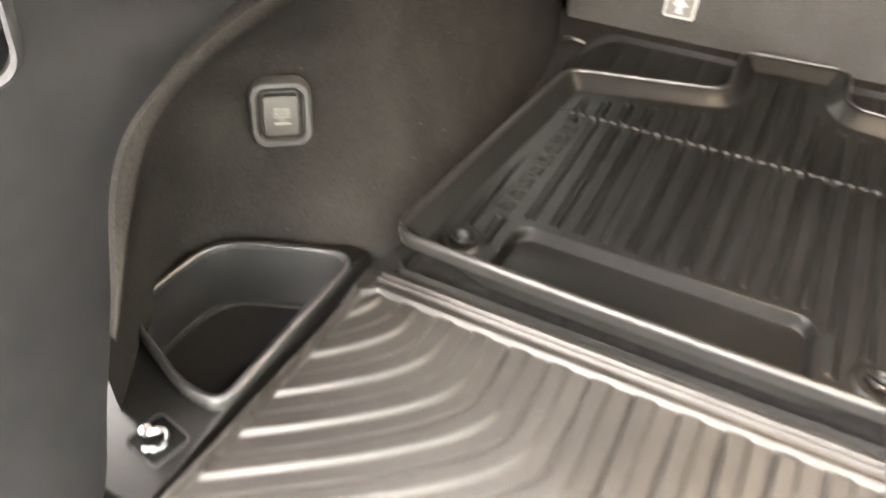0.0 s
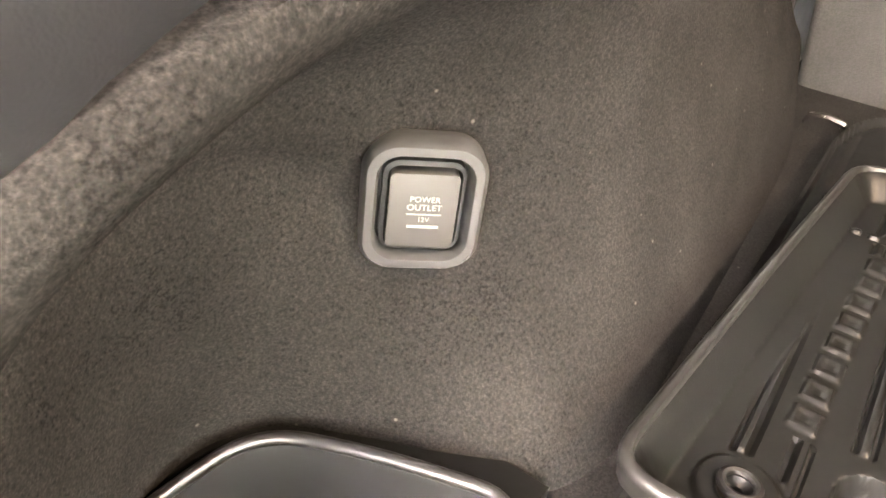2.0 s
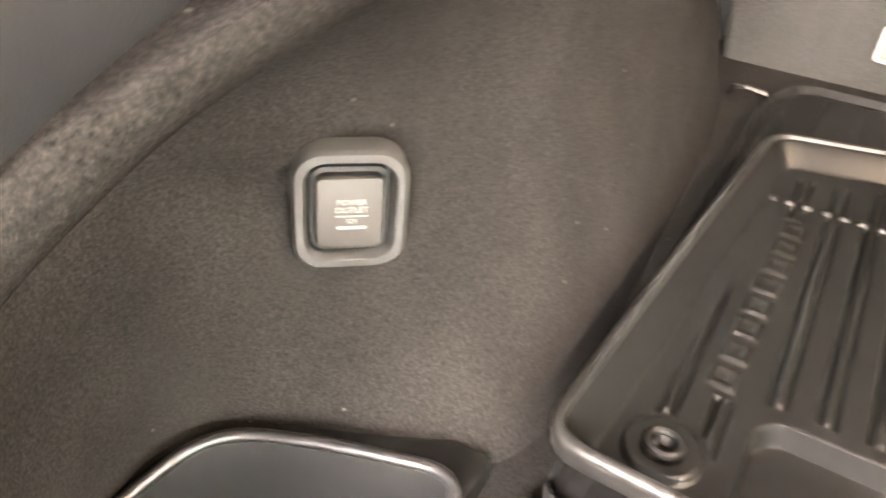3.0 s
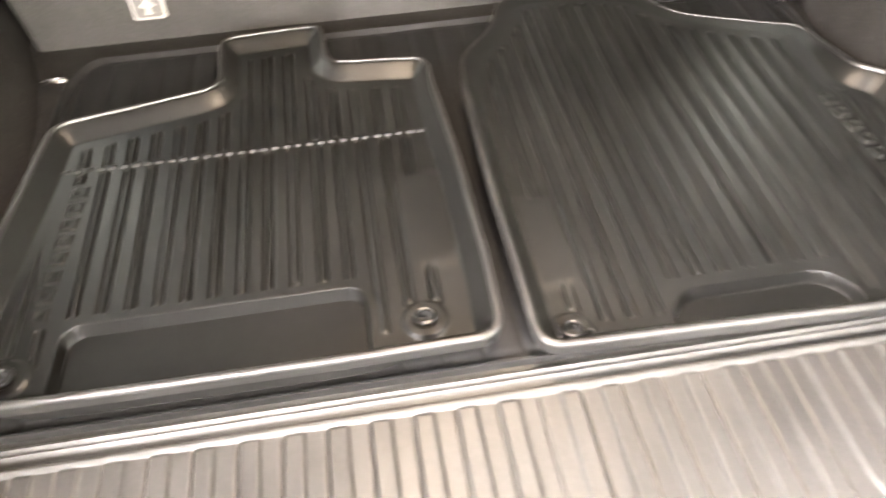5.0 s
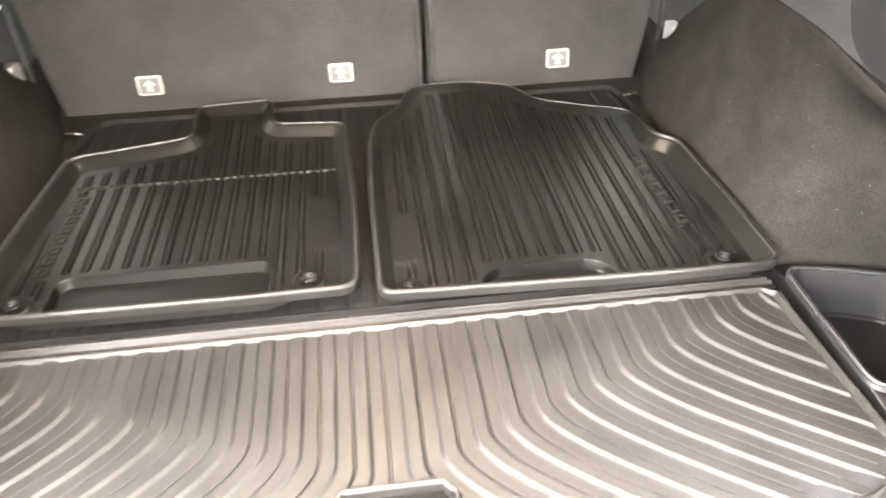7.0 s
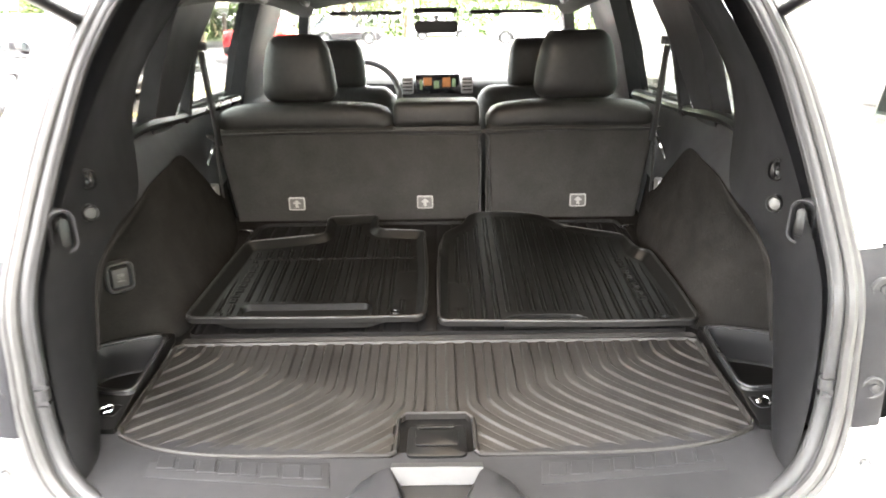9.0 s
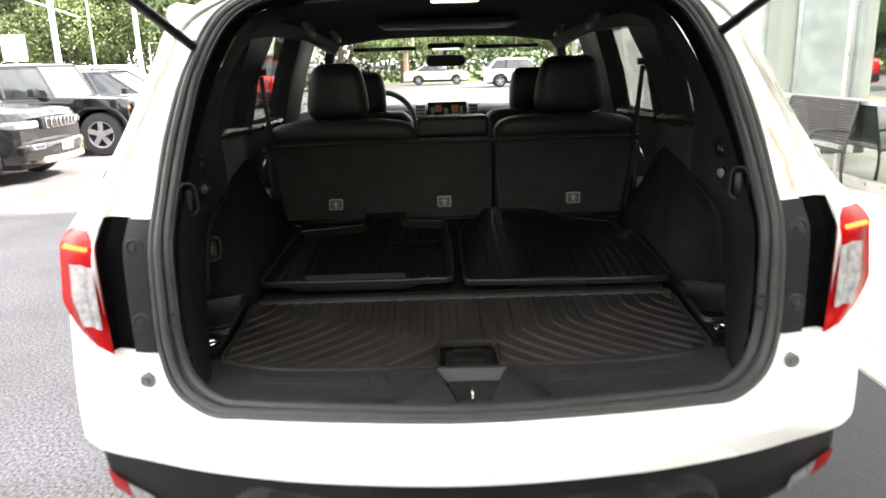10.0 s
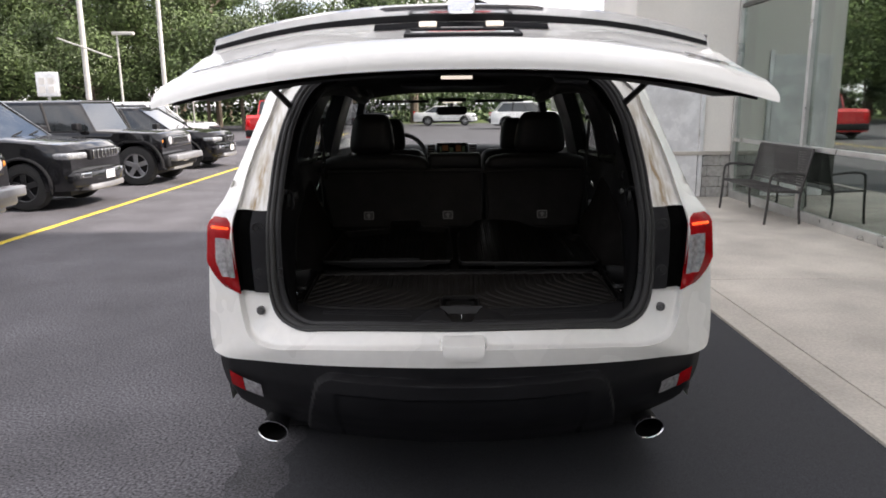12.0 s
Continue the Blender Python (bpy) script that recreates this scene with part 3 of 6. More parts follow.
for k in (-1, 1):
    halves = []
    for steps in (((-.04, .020), (.0, -.012), (.06, -.016), (.44, -.026), (.475, -.026), (.50, -.014)), ((.485, -.010), (.52, -.011), (.56, -.011), (.90, -.014), (1.0, -.034), (1.10, -.034))):
        bm = loft([[jamb(s, z, k) + Vector((0, o, 0)) for s, o in steps] for z in np.linspace(0.955, 1.262, 12)])
        bmesh.ops.solidify(bm, geom=bm.faces[:], thickness=0.010)
        halves.append(bm)
    panel = part("lamp_backing", halves[0], PANELG, suv, "dark grey plastic panel with two bolts")
    # outer half of the same panel, blackened to stand for its shade
    part("shaded_panel_edge", halves[1], SOOT_SHADE, panel, "recessed panel edge beside the lamp, its shade put into near-black")
    for z in (1.203, 1.027):
        c = jamb(.24, z, k) + Vector((0, -0.021, 0))
        b = tube([c + Vector((.019 * math.cos(a), 0, .019 * math.sin(a))) for a in (2 * math.pi * i / 24 for i in range(24))], .0035, 8, closed=True)
        part("bolt_collar", b, SEAL, panel)
        b = cyl(c + Vector((0, .002, 0)), .017, (0, 1, 0), .004, 20)
        cyl(c + Vector((k * .003, -.001, 0)), .009, (0, 1, 0), .006, 6, .001, bm=b)
        part("bolt", b, SEAL, panel)
    # tail lamp
    rows = []
    for z in np.linspace(0.945, 1.232, 17):
        f = (z - .945) / .287
        si = 1.00 + .03 * f
        so = 1.06 + .94 * min(1, f / .38) ** .5 if f < .96 else 1.92
        rows.append([jamb(si + (so - si) * u, z, k) + Vector((0, -.030 - .022 * math.sin(math.pi * min(.96, u + .04)) * (1 if .02 < f < .98 else .3), 0)) for u in np.linspace(0, 1, 12)])
    bm = loft(rows)
    bmesh.ops.solidify(bm, geom=bm.faces[:], thickness=0.02)
    lamp = part("tail_lamp", bm, REDL, suv, "red tail lamp with a clear centre")
    rows = []
    for z in np.linspace(1.010, 1.158, 12):
        f = (z - 1.010) / .148
        s0, s1 = 1.07, 1.46 + .18 * min(1, f / .4)
        rows.append([jamb(s0 + (s1 - s0) * u, z, k) + Vector((0, -.055 - .004 * math.sin(9 * u), 0)) for u in np.linspace(0, 1, 14)])
    bm = loft(rows)
    bmesh.ops.solidify(bm, geom=bm.faces[:], thickness=0.006)
    part("clear_lens", bm, CLEARL, lamp, "clear ribbed inner lens")
    for i in range(5):
        c = jamb(1.20 + .13 * i, 1.198, k) + Vector((0, -.054, 0))
        part("led", cyl(c, .006, (0, 1, 0), .006, 10), REDGLOW, lamp, "lit red diode")
    # bump stop
    c = Vector((k * .776, .098, .884))
    b = tube([c + Vector((.013 * math.cos(a), -.008, .013 * math.sin(a))) for a in (2 * math.pi * i / 20 for i in range(20))], .005, 8, closed=True)
    cyl(c + Vector((0, .004, 0)), .015, (0, 1, 0), .024, 20, .003, bm=b)
    cyl(c + Vector((0, -.010, 0)), .006, (0, 1, 0), .012, 12, bm=b)
    part("bump_stop", b, STOPG, suv, "grey rubber bump stop")
    # gas strut
    strut = part("gas_strut", tube([(k * .705, .515, 1.655), (k * .745, .10, 1.79), (k * .755, .00, 1.822)], [.013, .013, .009], 12), BLACKP, suv, "black gas strut")
    part("ball_joint", box(k * .705 - .014, k * .705 + .014, .50, .545, 1.605, 1.68, .006), BLACKP, strut)

# raised pad on the white panel below the latch
rows = []
for z, w, y in ((.850, .082, -.122), (.839, .086, -.160), (.824, .088, -.186), (.800, .085, -.194), (.780, .077, -.191), (.766, .068, -.186), (.758, .060, -.168)):
    rows.append([(x * w + .004, y + .37 * (x * w) ** 2 + (.0 if abs(x) < .93 else .030), z) for x in np.linspace(-1, 1, 31)])
part("step_pad", loft(rows), WHITE, suv, "white raised centre pad")


# bumper
def bumper_y(x, z):
    y = -0.172 + 0.36 * x * x + 0.055 * smooth01(0.64, 0.46, z) + 0.20 * smooth01(0.55, 0.28, z)
    d = np.sqrt(np.maximum(np.abs(x) - .50 + .30 * (z - .60), 0) ** 2 + np.maximum(z - .632, 0) ** 2)
    proud = smooth01(.062, .050, d)
    low = smooth01(.630, .622, z) * smooth01(.47, .46, np.abs(x))
    return y + .006 - 0.044 * proud + .009 * low + 0.9 * np.maximum(0, np.abs(x) - .93) ** 1.0


def bumper_edge(z):
    return float(np.interp(z, [.27, .36, .42, .50, .60, .66, .70], [.66, .76, .90, .980, 1.000, 1.000, .990]))


def bumper_top(x):
    return .742 - .072 * min(1, abs(x) / 1.0) ** 2.2


rows = []
for v in np.linspace(0, 1, 80):
    row = []
    for u in np.linspace(-1, 1, 181):
        zb = .365 + .03 * abs(u) ** 6
        z = zb + v * (bumper_top(u) - zb)
        x = u * bumper_edge(z)
        row.append((x, float(bumper_y(np.array(x), np.array(z))), z))
    rows.append(row)
top = [(x * .985, y + .05, z + .012) for x, y, z in rows[-1]]
low = [(x * .98, y + .25, z + .01) for x, y, z in rows[0]]
part("rear_bumper", loft([low] + rows + [top]), BUMPER, suv, "black plastic rear bumper")
for k in (-1, 1):
    rows = [[(k * (.945 + .030 * min(1, y * 1.6)), y, z) for y in np.linspace(.24, .62, 8)] for z in (.53, .60, .675)]
    part("bumper_side", loft(rows), BLACKP, suv)
    # reflectors
    def patch(x0, x1, z0, z1, lean):
        rr = []
        for z in np.linspace(z0, z1, 5):
            row = []
            for u in np.linspace(0, 1, 8):
                x = x0 + (x1 - x0) * u
                zz = z + lean * u
                row.append((k * x, float(bumper_y(np.array(x), np.array(zz))) - .010, zz))
            rr.append(row)
        b = loft(rr)
        bmesh.ops.solidify(b, geom=b.faces[:], thickness=0.012)
        return b
    refl = part("reflector", patch(.868, .930, .538, .606, .018), REDL, suv, "red bumper reflector")
    part("clear_reflector", patch(.785, .866, .528, .592, .014), CLEARL, refl, "clear fog lamp lens")
    # exhaust
    ex = []
    for r1, r2, yy in ((.050, .030, .30), (.066, .040, .105), (.071, .044, .085), (.072, .045, .078), (.068, .041, .080), (.064, .037, .10), (.054, .030, .26)):
        ex.append([(k * .783 + r1 * math.cos(a), yy + .10 + .035 * k * math.cos(a), .335 + r2 * math.sin(a) + .010 * k * math.cos(a) * -1) for a in (2 * math.pi * i / 28 for i in range(28))])
    tip = part("exhaust_tip", loft(ex[1:5], closed=True), CHROME, suv, "chrome oval exhaust tip")
    part("exhaust_pipe", loft(ex[:2], closed=True), BLACKP, tip, "dark exhaust pipe")
    part("exhaust_liner", loft(ex[4:], closed=True), SOOT_SHADE, tip, "sooty liner of the tip")
    part("exhaust_bore", loft([[(p[0], .345, p[2]) for p in ex[-1]], [(k * .783 + (p[0] - k * .783) * .1, .345, .335) for p in ex[-1]]], closed=True), SOOT_SHADE, suv, "sooty exhaust bore")

# wheels
for k in (-1, 1):
    for y in (1.02, 3.84):
        prof = [(.20, .0), (.30, .0), (.345, .02), (.365, .05), (.368, .12), (.365, .20), (.345, .23), (.28, .245), (.20, .24)]
        rows = [[(k * (.98 - d), y + r * math.cos(a), .368 + r * math.sin(a)) for a in (2 * math.pi * i / 36 for i in range(36))] for r, d in prof]
        w = part("wheel", loft(rows, closed=True), SEAL, suv, "black tyre on a grey alloy rim")
        rim = bmesh.new()
        cyl((k * .90, y, .368), .20, (1, 0, 0), .06, 30, bm=rim)
        for i in range(5):
            a = 2 * math.pi * i / 5
            b = box(-.02, .02, -.035, .035, .03, .235, .01)
            turned(b, Matrix.Translation((k * .955, y, .368)) @ Matrix.Rotation(a, 4, "X"))
            merge(rim, b)
        part("rim", rim, SATIN, w)


# ---------------------------------------------------------------- tailgate, raised
HINGE = Vector((0, .53, 1.835))
RAISED = radians(61.0)


def swing(p):
    q = Vector(p) - HINGE
    c, s = math.cos(RAISED), math.sin(RAISED)
    return Vector((q.x, HINGE.y + q.y * c + q.z * s, HINGE.z - q.y * s + q.z * c))


GATE = [  # y and z of the closed gate's outer skin, half width, bow
    (.53, 1.835, .58, .03), (.42, 1.72, .66, .05), (.26, 1.52, .73, .08), (.13, 1.33, .775, .10), (.075, 1.275, .79, .11),
    (.062, 1.245, .805, .115), (.100, 1.225, .812, .095), (.086, 1.17, .825, .10), (.066, 1.09, .838, .11), (.044, 1.01, .850, .12),
    (.024, .94, .860, .125), (.012, .875, .866, .125), (.020, .825, .868, .115), (.050, .805, .862, .095)]
gsp = spline([(q[0], q[1], q[2]) for q in GATE], 92)
gbow = [q[3] for q in GATE]


def gate_point(f, u, out=0.0):
    """On the outer skin: f 0 at the hinge to 1 at the bottom, u -1 to 1 across."""
    i = f * (len(gsp) - 1)
    a = int(min(i, len(gsp) - 2))
    p = gsp[a].lerp(gsp[a + 1], i - a)
    bow = float(np.interp(f * (len(GATE) - 1), range(len(GATE)), gbow))
    # the number recess is sunk in the middle
    sunk = 0.018 * float(smooth01(.40, .56, f) * smooth01(.74, .62, f)) * float(smooth01(.60, .36, abs(u)))
    tip = -.03 * float(smooth01(.80, 1.0, f)) * abs(u) ** 3
    x = u * p.z
    return Vector((x, p.x + bow * abs(u) ** 2.4 + sunk - out, p.y + tip))


gate = part("tailgate", loft([[swing(gate_point(f, u)) for u in np.linspace(-1, 1, 41)] for f in np.linspace(.37, 1, 60)]), WHITE, suv, "raised white tailgate")
# rear window with dark surround, spoiler, chrome bar
part("rear_window", loft([[swing(gate_point(f, u, .0)) for u in np.linspace(-1, 1, 31)] for f in np.linspace(.03, .37, 16)]), SCREEN, gate, "dark tinted rear window")
part("wiper", tube([swing(gate_point(f, .05 + .9 * (.34 - f) * 1.2, .02)) for f in np.linspace(.34, .28, 6)], .007, 8), BLACKP, gate, "black rear wiper")
part("trim_bar", loft([[swing(gate_point(f, u, o)) for u in np.linspace(-.99, .99, 41)] for f, o in ((.375, .0), (.385, .018), (.405, .020), (.415, .0))]), CHROME, gate, "chrome bar across the tailgate")
part("trim_shadow", loft([[swing(gate_point(f, u, o)) for u in np.linspace(-.99, .99, 41)] for f, o in ((.417, .002), (.43, .010), (.45, .004))]), BLACKP, gate, "black strip under the bar")
b = bmesh.new()
loft([[swing(gate_point(f, u, .004)) for u in np.linspace(-.34, .34, 15)] for f in np.linspace(.452, .505, 5)], bm=b)
part("handle_recess", b, BLACKP, gate, "black recess with two small lamps")
for u in (-.13, .13):
    c = swing(gate_point(.475, u, .010))
    part("plate_lamp", turned(box(-.028, .028, -.006, .006, -.010, .010, .003), Matrix.Translation(c) @ Matrix.Rotation(-RAISED, 4, "X")), LAMPW, gate, "small white lamp")


def on_gate(f, u, out, tilt=0.0):
    p0, p1 = gate_point(f - .01, u, 0), gate_point(f + .01, u, 0)
    q0, q1 = gate_point(f, u - .01, 0), gate_point(f, u + .01, 0)
    up = (swing(p0) - swing(p1)).normalized()
    right = (swing(q1) - swing(q0)).normalized()
    n = right.cross(up).normalized()
    up = n.cross(right).normalized()
    m = Matrix((right, up, n)).transposed().to_4x4()
    m.translation = swing(gate_point(f, u)) + n * out
    return m @ Matrix.Rotation(tilt, 4, "Z")


def plate_box(w, h, d, cx=0.0, cy=0.0, cz=0.0, bev=0.0):
    return box(cx - w / 2, cx + w / 2, cy - h / 2, cy + h / 2, cz - d / 2, cz + d / 2, bev)


mp = on_gate(.630, 0.0, .012) @ Matrix.Scale(1.08, 4)
frame_bm = bmesh.new()
for w, h, cx, cy in ((.318, .018, 0, .074), (.318, .034, 0, -.066), (.012, .13, -.153, .004), (.012, .13, .153, .004)):
    merge(frame_bm, plate_box(w, h, .012, cx, cy, 0, .002))
plate = part("number_plate", turned(plate_box(.300, .150, .006, 0, 0, -.004), mp), PLATEW, gate, "white dealer plate in a black frame")
part("plate_frame", turned(frame_bm, mp), BLACKP, plate, "black plate frame")
for name, w, h, cx, cy, mt in (("plate_bar", .19, .036, 0, .026, REDINK), ("frame_bar", .20, .018, 0, -.066, INKW), ("frame_bar", .12, .009, 0, .074, INKW)):
    part(name, turned(plate_box(w, h, .002, cx, cy, .0085 if "frame" in name else .0005, 0), mp), mt, plate)
writing("plate_print", "AUTO TEAM", .028, mp @ Matrix.Translation((0, -.016, .0005)), INKG, plate, "dark printed words", .001)
# badges: a plain ring badge, a slanting bar badge and letters
b = prism(round_rect(.085, .052, .014), "z", 0, .010, .003)
prism(round_rect(.060, .032, .008), "z", .0095, .012, bm=b)
part("badge", turned(b, on_gate(.39, 0.0, .020)), CHROME, gate, "chrome maker's badge")
b = bmesh.new()
for i in range(8):
    q = plate_box(.022, .024, .005, -.105 + i * .030, -.010 + .002 * i, 0, .001)
    for v in q.verts:
        v.co.x += .35 * v.co.y
    merge(b, q)
part("model_badge", turned(b, on_gate(.775, -.76, .004, radians(4))), CHROME, gate, "chrome model lettering shown as small bars")
mb = on_gate(.745, .815, .004, radians(-4))
part("trim_badge", turned(plate_box(.105, .016, .005, 0, .020, 0, .001), mb), SATIN, gate, "dark chrome badge bar")
writing("letters", "AWD", .040, mb @ Matrix.Translation((0.01, -.008, 0)) @ Matrix.Scale(1.35, 4, (1, 0, 0)), CHROME, gate, "chrome letters", .003)
# inner lining
rows = []
for f in np.linspace(.05, .985, 40):
    row = []
    for u in np.linspace(-1, 1, 31):
        p = gate_point(f, u * .93, 0)
        d = .055 * float(smooth01(1.0, .86, abs(u))) * float(smooth01(1.0, .93, f)) * float(smooth01(.02, .10, f))
        if f < .37 and abs(u) < .8:
            d *= .3
        row.append(swing(p + Vector((0, .012 + d, d * .5))))
    rows.append(row)
part("tailgate_lining", loft(rows), BLACKP, gate, "dark grained tailgate lining")
part("inner_handle", turned(prism(round_rect(.10, .035, .012), "z", -.01, .004, .003), on_gate(.90, .35, -.080)), TRIM, gate)
# added lens on the lining, a made-up source for the rear fill
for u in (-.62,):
    part("fill_lens", turned(prism(round_rect(.07, .03, .01), "z", -.008, .004, .002), on_gate(.82, u, -.082)), TAGM, gate, "small pale lens added for the rear fill light")
b = bmesh.new()
loft([[swing(gate_point(f, u, o)) + Vector((0, 0, 0)) for u in np.linspace(-.95, .95, 31)] for f, o in ((.01, .02), (.04, .055), (.12, .085), (.13, .07), (.06, .01))], bm=b)
part("spoiler", b, BLACKP, gate, "dark roof spoiler")


# ---------------------------------------------------------------- cabin lining
# inner pillar trim beside the opening: seal edge to rear edge of the side windows
TRIM_A = [(.640, .082, .868), (.664, .105, .92), (.680, .122, 1.00), (.684, .130, 1.10), (.684, .150, 1.20), (.682, .180, 1.25), (.680, .220, 1.30), (.668, .345, 1.45), (.632, .465, 1.60), (.555, .545, 1.735), (.42, .575, 1.785)]
TRIM_B = [(.655, .190, .872), (.664, .225, .92), (.670, .254, 1.00), (.670, .290, 1.10), (.667, .335, 1.20), (.666, .425, 1.250), (.685, .600, 1.285), (.735, .745, 1.44), (.722, .850, 1.57), (.640, .960, 1.715), (.50, 1.0, 1.765)]
HOLDER = {}
for k in (-1, 1):
    A, B = spline(TRIM_A, 60), spline(TRIM_B, 60)
    rows = []
    for i, (a, b) in enumerate(zip(A, B)):
        row = []
        for u in np.linspace(0, 1, 12):
            p = a.lerp(b, u)
            bulge = .010 * math.sin(math.pi * u) ** 0.8
            row.append(Vector((k * (p.x - bulge * .8), p.y - bulge * .5, p.z)))
        rows.append(row)
    bm = loft(rows)
    bmesh.ops.solidify(bm, geom=bm.faces[:], thickness=0.004)
    pil = part("rear_pillar_trim", bm, TRIM, suv, "charcoal moulded pillar trim")
    HOLDER[k] = pil
    # lower corner filler from pillar trim to the sill
    # hook, lamp, grip recess
    nrm = Vector((-k, -.85, .1)).normalized()
    turn_ = nrm.to_track_quat("Z", "Y").to_matrix().to_4x4()

    def fitting(x, y, z):
        return Matrix.Translation((k * x, y, z)) @ turn_
    # round lens in a bezel
    m = fitting(.666, .329, 1.306)
    b = loft([[(r * math.cos(a), r * math.sin(a), h) for a in (2 * math.pi * i / 24 for i in range(24))] for r, h in ((.0175, -.02), (.0175, .001), (.0150, .004), (.0125, .003), (.0120, .000))], closed=True)
    bezel = part("lens_bezel", turned(b, m), TRIMD, pil, "black bezel")
    part("side_lamp" if k > 0 else "hook_cap", turned(cyl((0, 0, -.002), .012, (0, 0, 1), .008, 20, .003), m), TAGM if k > 0 else OUTLET, bezel, "small pale round lens")
    # fold-out hook in a shallow dish
    m = fitting(.672, .352, 1.368)
    b = loft([[(p[0], p[1], h) for p in round_rect(w, w * 1.25, w * .45, 6)] for w, h in ((.034, -.02), (.034, .001), (.030, .003), (.026, -.003), (.004, -.005))], closed=True)
    dish = part("hook_dish", turned(b, m), TRIMD, pil)
    part("cargo_hook", turned(tube(spline([(0, .012, -.004), (0, .010, .008), (0, -.004, .012), (0, -.012, .008), (0, -.010, .002)], 12), .004, 8), m), TRIMD, dish, "black fold-out hook")
    # release lever in an oval recess
    m = fitting(.680, .243, 1.293)
    b = loft([[(p[0], p[1], h) for p in round_rect(w, hh, w * .42, 7)] for w, hh, h in ((.050, .084, -.03), (.050, .084, .002), (.046, .080, .006), (.040, .072, .004), (.036, .068, -.012), (.004, .008, -.013))], closed=True)
    recess = part("lever_recess", turned(b, m), TRIM, pil)
    part("release_lever", turned(prism(round_rect(.020, .052, .009), "z", -.012, .008, .003), m), TRIMD, recess, "black recessed lever")

# felt-lined wheel arch panels
C_BASE = [(.735, 1.56, .86), (.670, 1.38, .88), (.634, 1.20, .90), (.628, .95, .90), (.632, .72, .905), (.650, .630, .905), (.700, .594, .905), (.790, .572, .905), (.866, .540, .905), (.876, .45, .90), (.74, .28, .885)]
C_MID = [(.760, 1.56, 1.06), (.715, 1.38, 1.07), (.672, 1.20, 1.07), (.664, .95, 1.07), (.676, .76, 1.07), (.706, .675, 1.07), (.757, .604, 1.07), (.785, .545, 1.10), (.790, .475, 1.12), (.778, .405, 1.09), (.708, .285, 1.00)]
C_TOP = [(.775, 1.56, 1.10), (.765, 1.40, 1.10), (.75, 1.22, 1.19), (.738, 1.04, 1.285), (.722, .88, 1.285), (.705, .74, 1.28), (.688, .60, 1.272), (.673, .47, 1.257), (.671, .38, 1.232), (.672, .32, 1.185), (.674, .268, 1.06)]
for k in (-1, 1):
    base_pts = C_BASE if k > 0 else C_BASE[:5] + [(.650, .622, .905), (.700, .580, .905), (.773, .549, .905), (.822, .518, .905), (.830, .45, .90), (.74, .30, .885)]
    a, b, c = (spline(q, 80) for q in (base_pts, C_MID, C_TOP))
    rows = []
    for v in np.linspace(0, 1, 36):
        row = []
        for i in range(80):
            if v < .5:
                q = a[i].lerp(b[i], v * 2)
            else:
                q = b[i].lerp(c[i], v * 2 - 1)
            # soft belly
            q = q + Vector((.012 * math.sin(math.pi * v) - .004, 0, 0))
            back = float(smooth01(.74, .50, q.y))
            q.x += back * (.034 * math.exp(-((v - .70) / .13) ** 2) - .007 * math.exp(-((v - .94) / .05) ** 2))
            lip = back * float(smooth01(.78, 1.0, v))
            row.append(Vector((k * (q.x - .005 * lip), q.y, q.z - .015 * lip)))
        rows.append(row)
    rim = rows[-1]
    for dx, dy, dz in ((.000, -.004, .004), (.001, -.010, .006), (.002, -.017, .004), (.010, -.026, .002), (.045, -.034, .000)):
        rows.append([p + Vector((k * dx, dy * float(smooth01(.75, .50, p.y)) * float(smooth01(1.05, 1.20, p.z)), dz * (.35 + .65 * float(smooth01(.75, .50, p.y))))) for p in rim])
    bm = loft(rows)
    arch = part("arch_panel", bm, CARPET, suv, "dark felt-covered wheel arch panel")
    # plain trim between felt and windows
    rows = []
    top = [c[i] for i in range(52)]
    for f in np.linspace(0, 1, 8):
        rows.append([Vector((k * (p.x - .003 + (.770 - p.x + .003) * f), p.y, p.z - .004 + (1.405 - p.z) * f)) for p in top])
    part("window_ledge_trim", loft(rows), TRIM, suv)

# load floor under the mats, with a dark gap at the seats
part("load_floor", loft([[(x * (.645 if y < .57 else (.66 if y < .60 else .71)), y, floor_z(y) - .012) for x in np.linspace(-1, 1, 9)] for y in (.16, .40, .565, .585, .605, .90, 1.25, 1.62)]), CARPET, suv, "dark carpeted load floor")
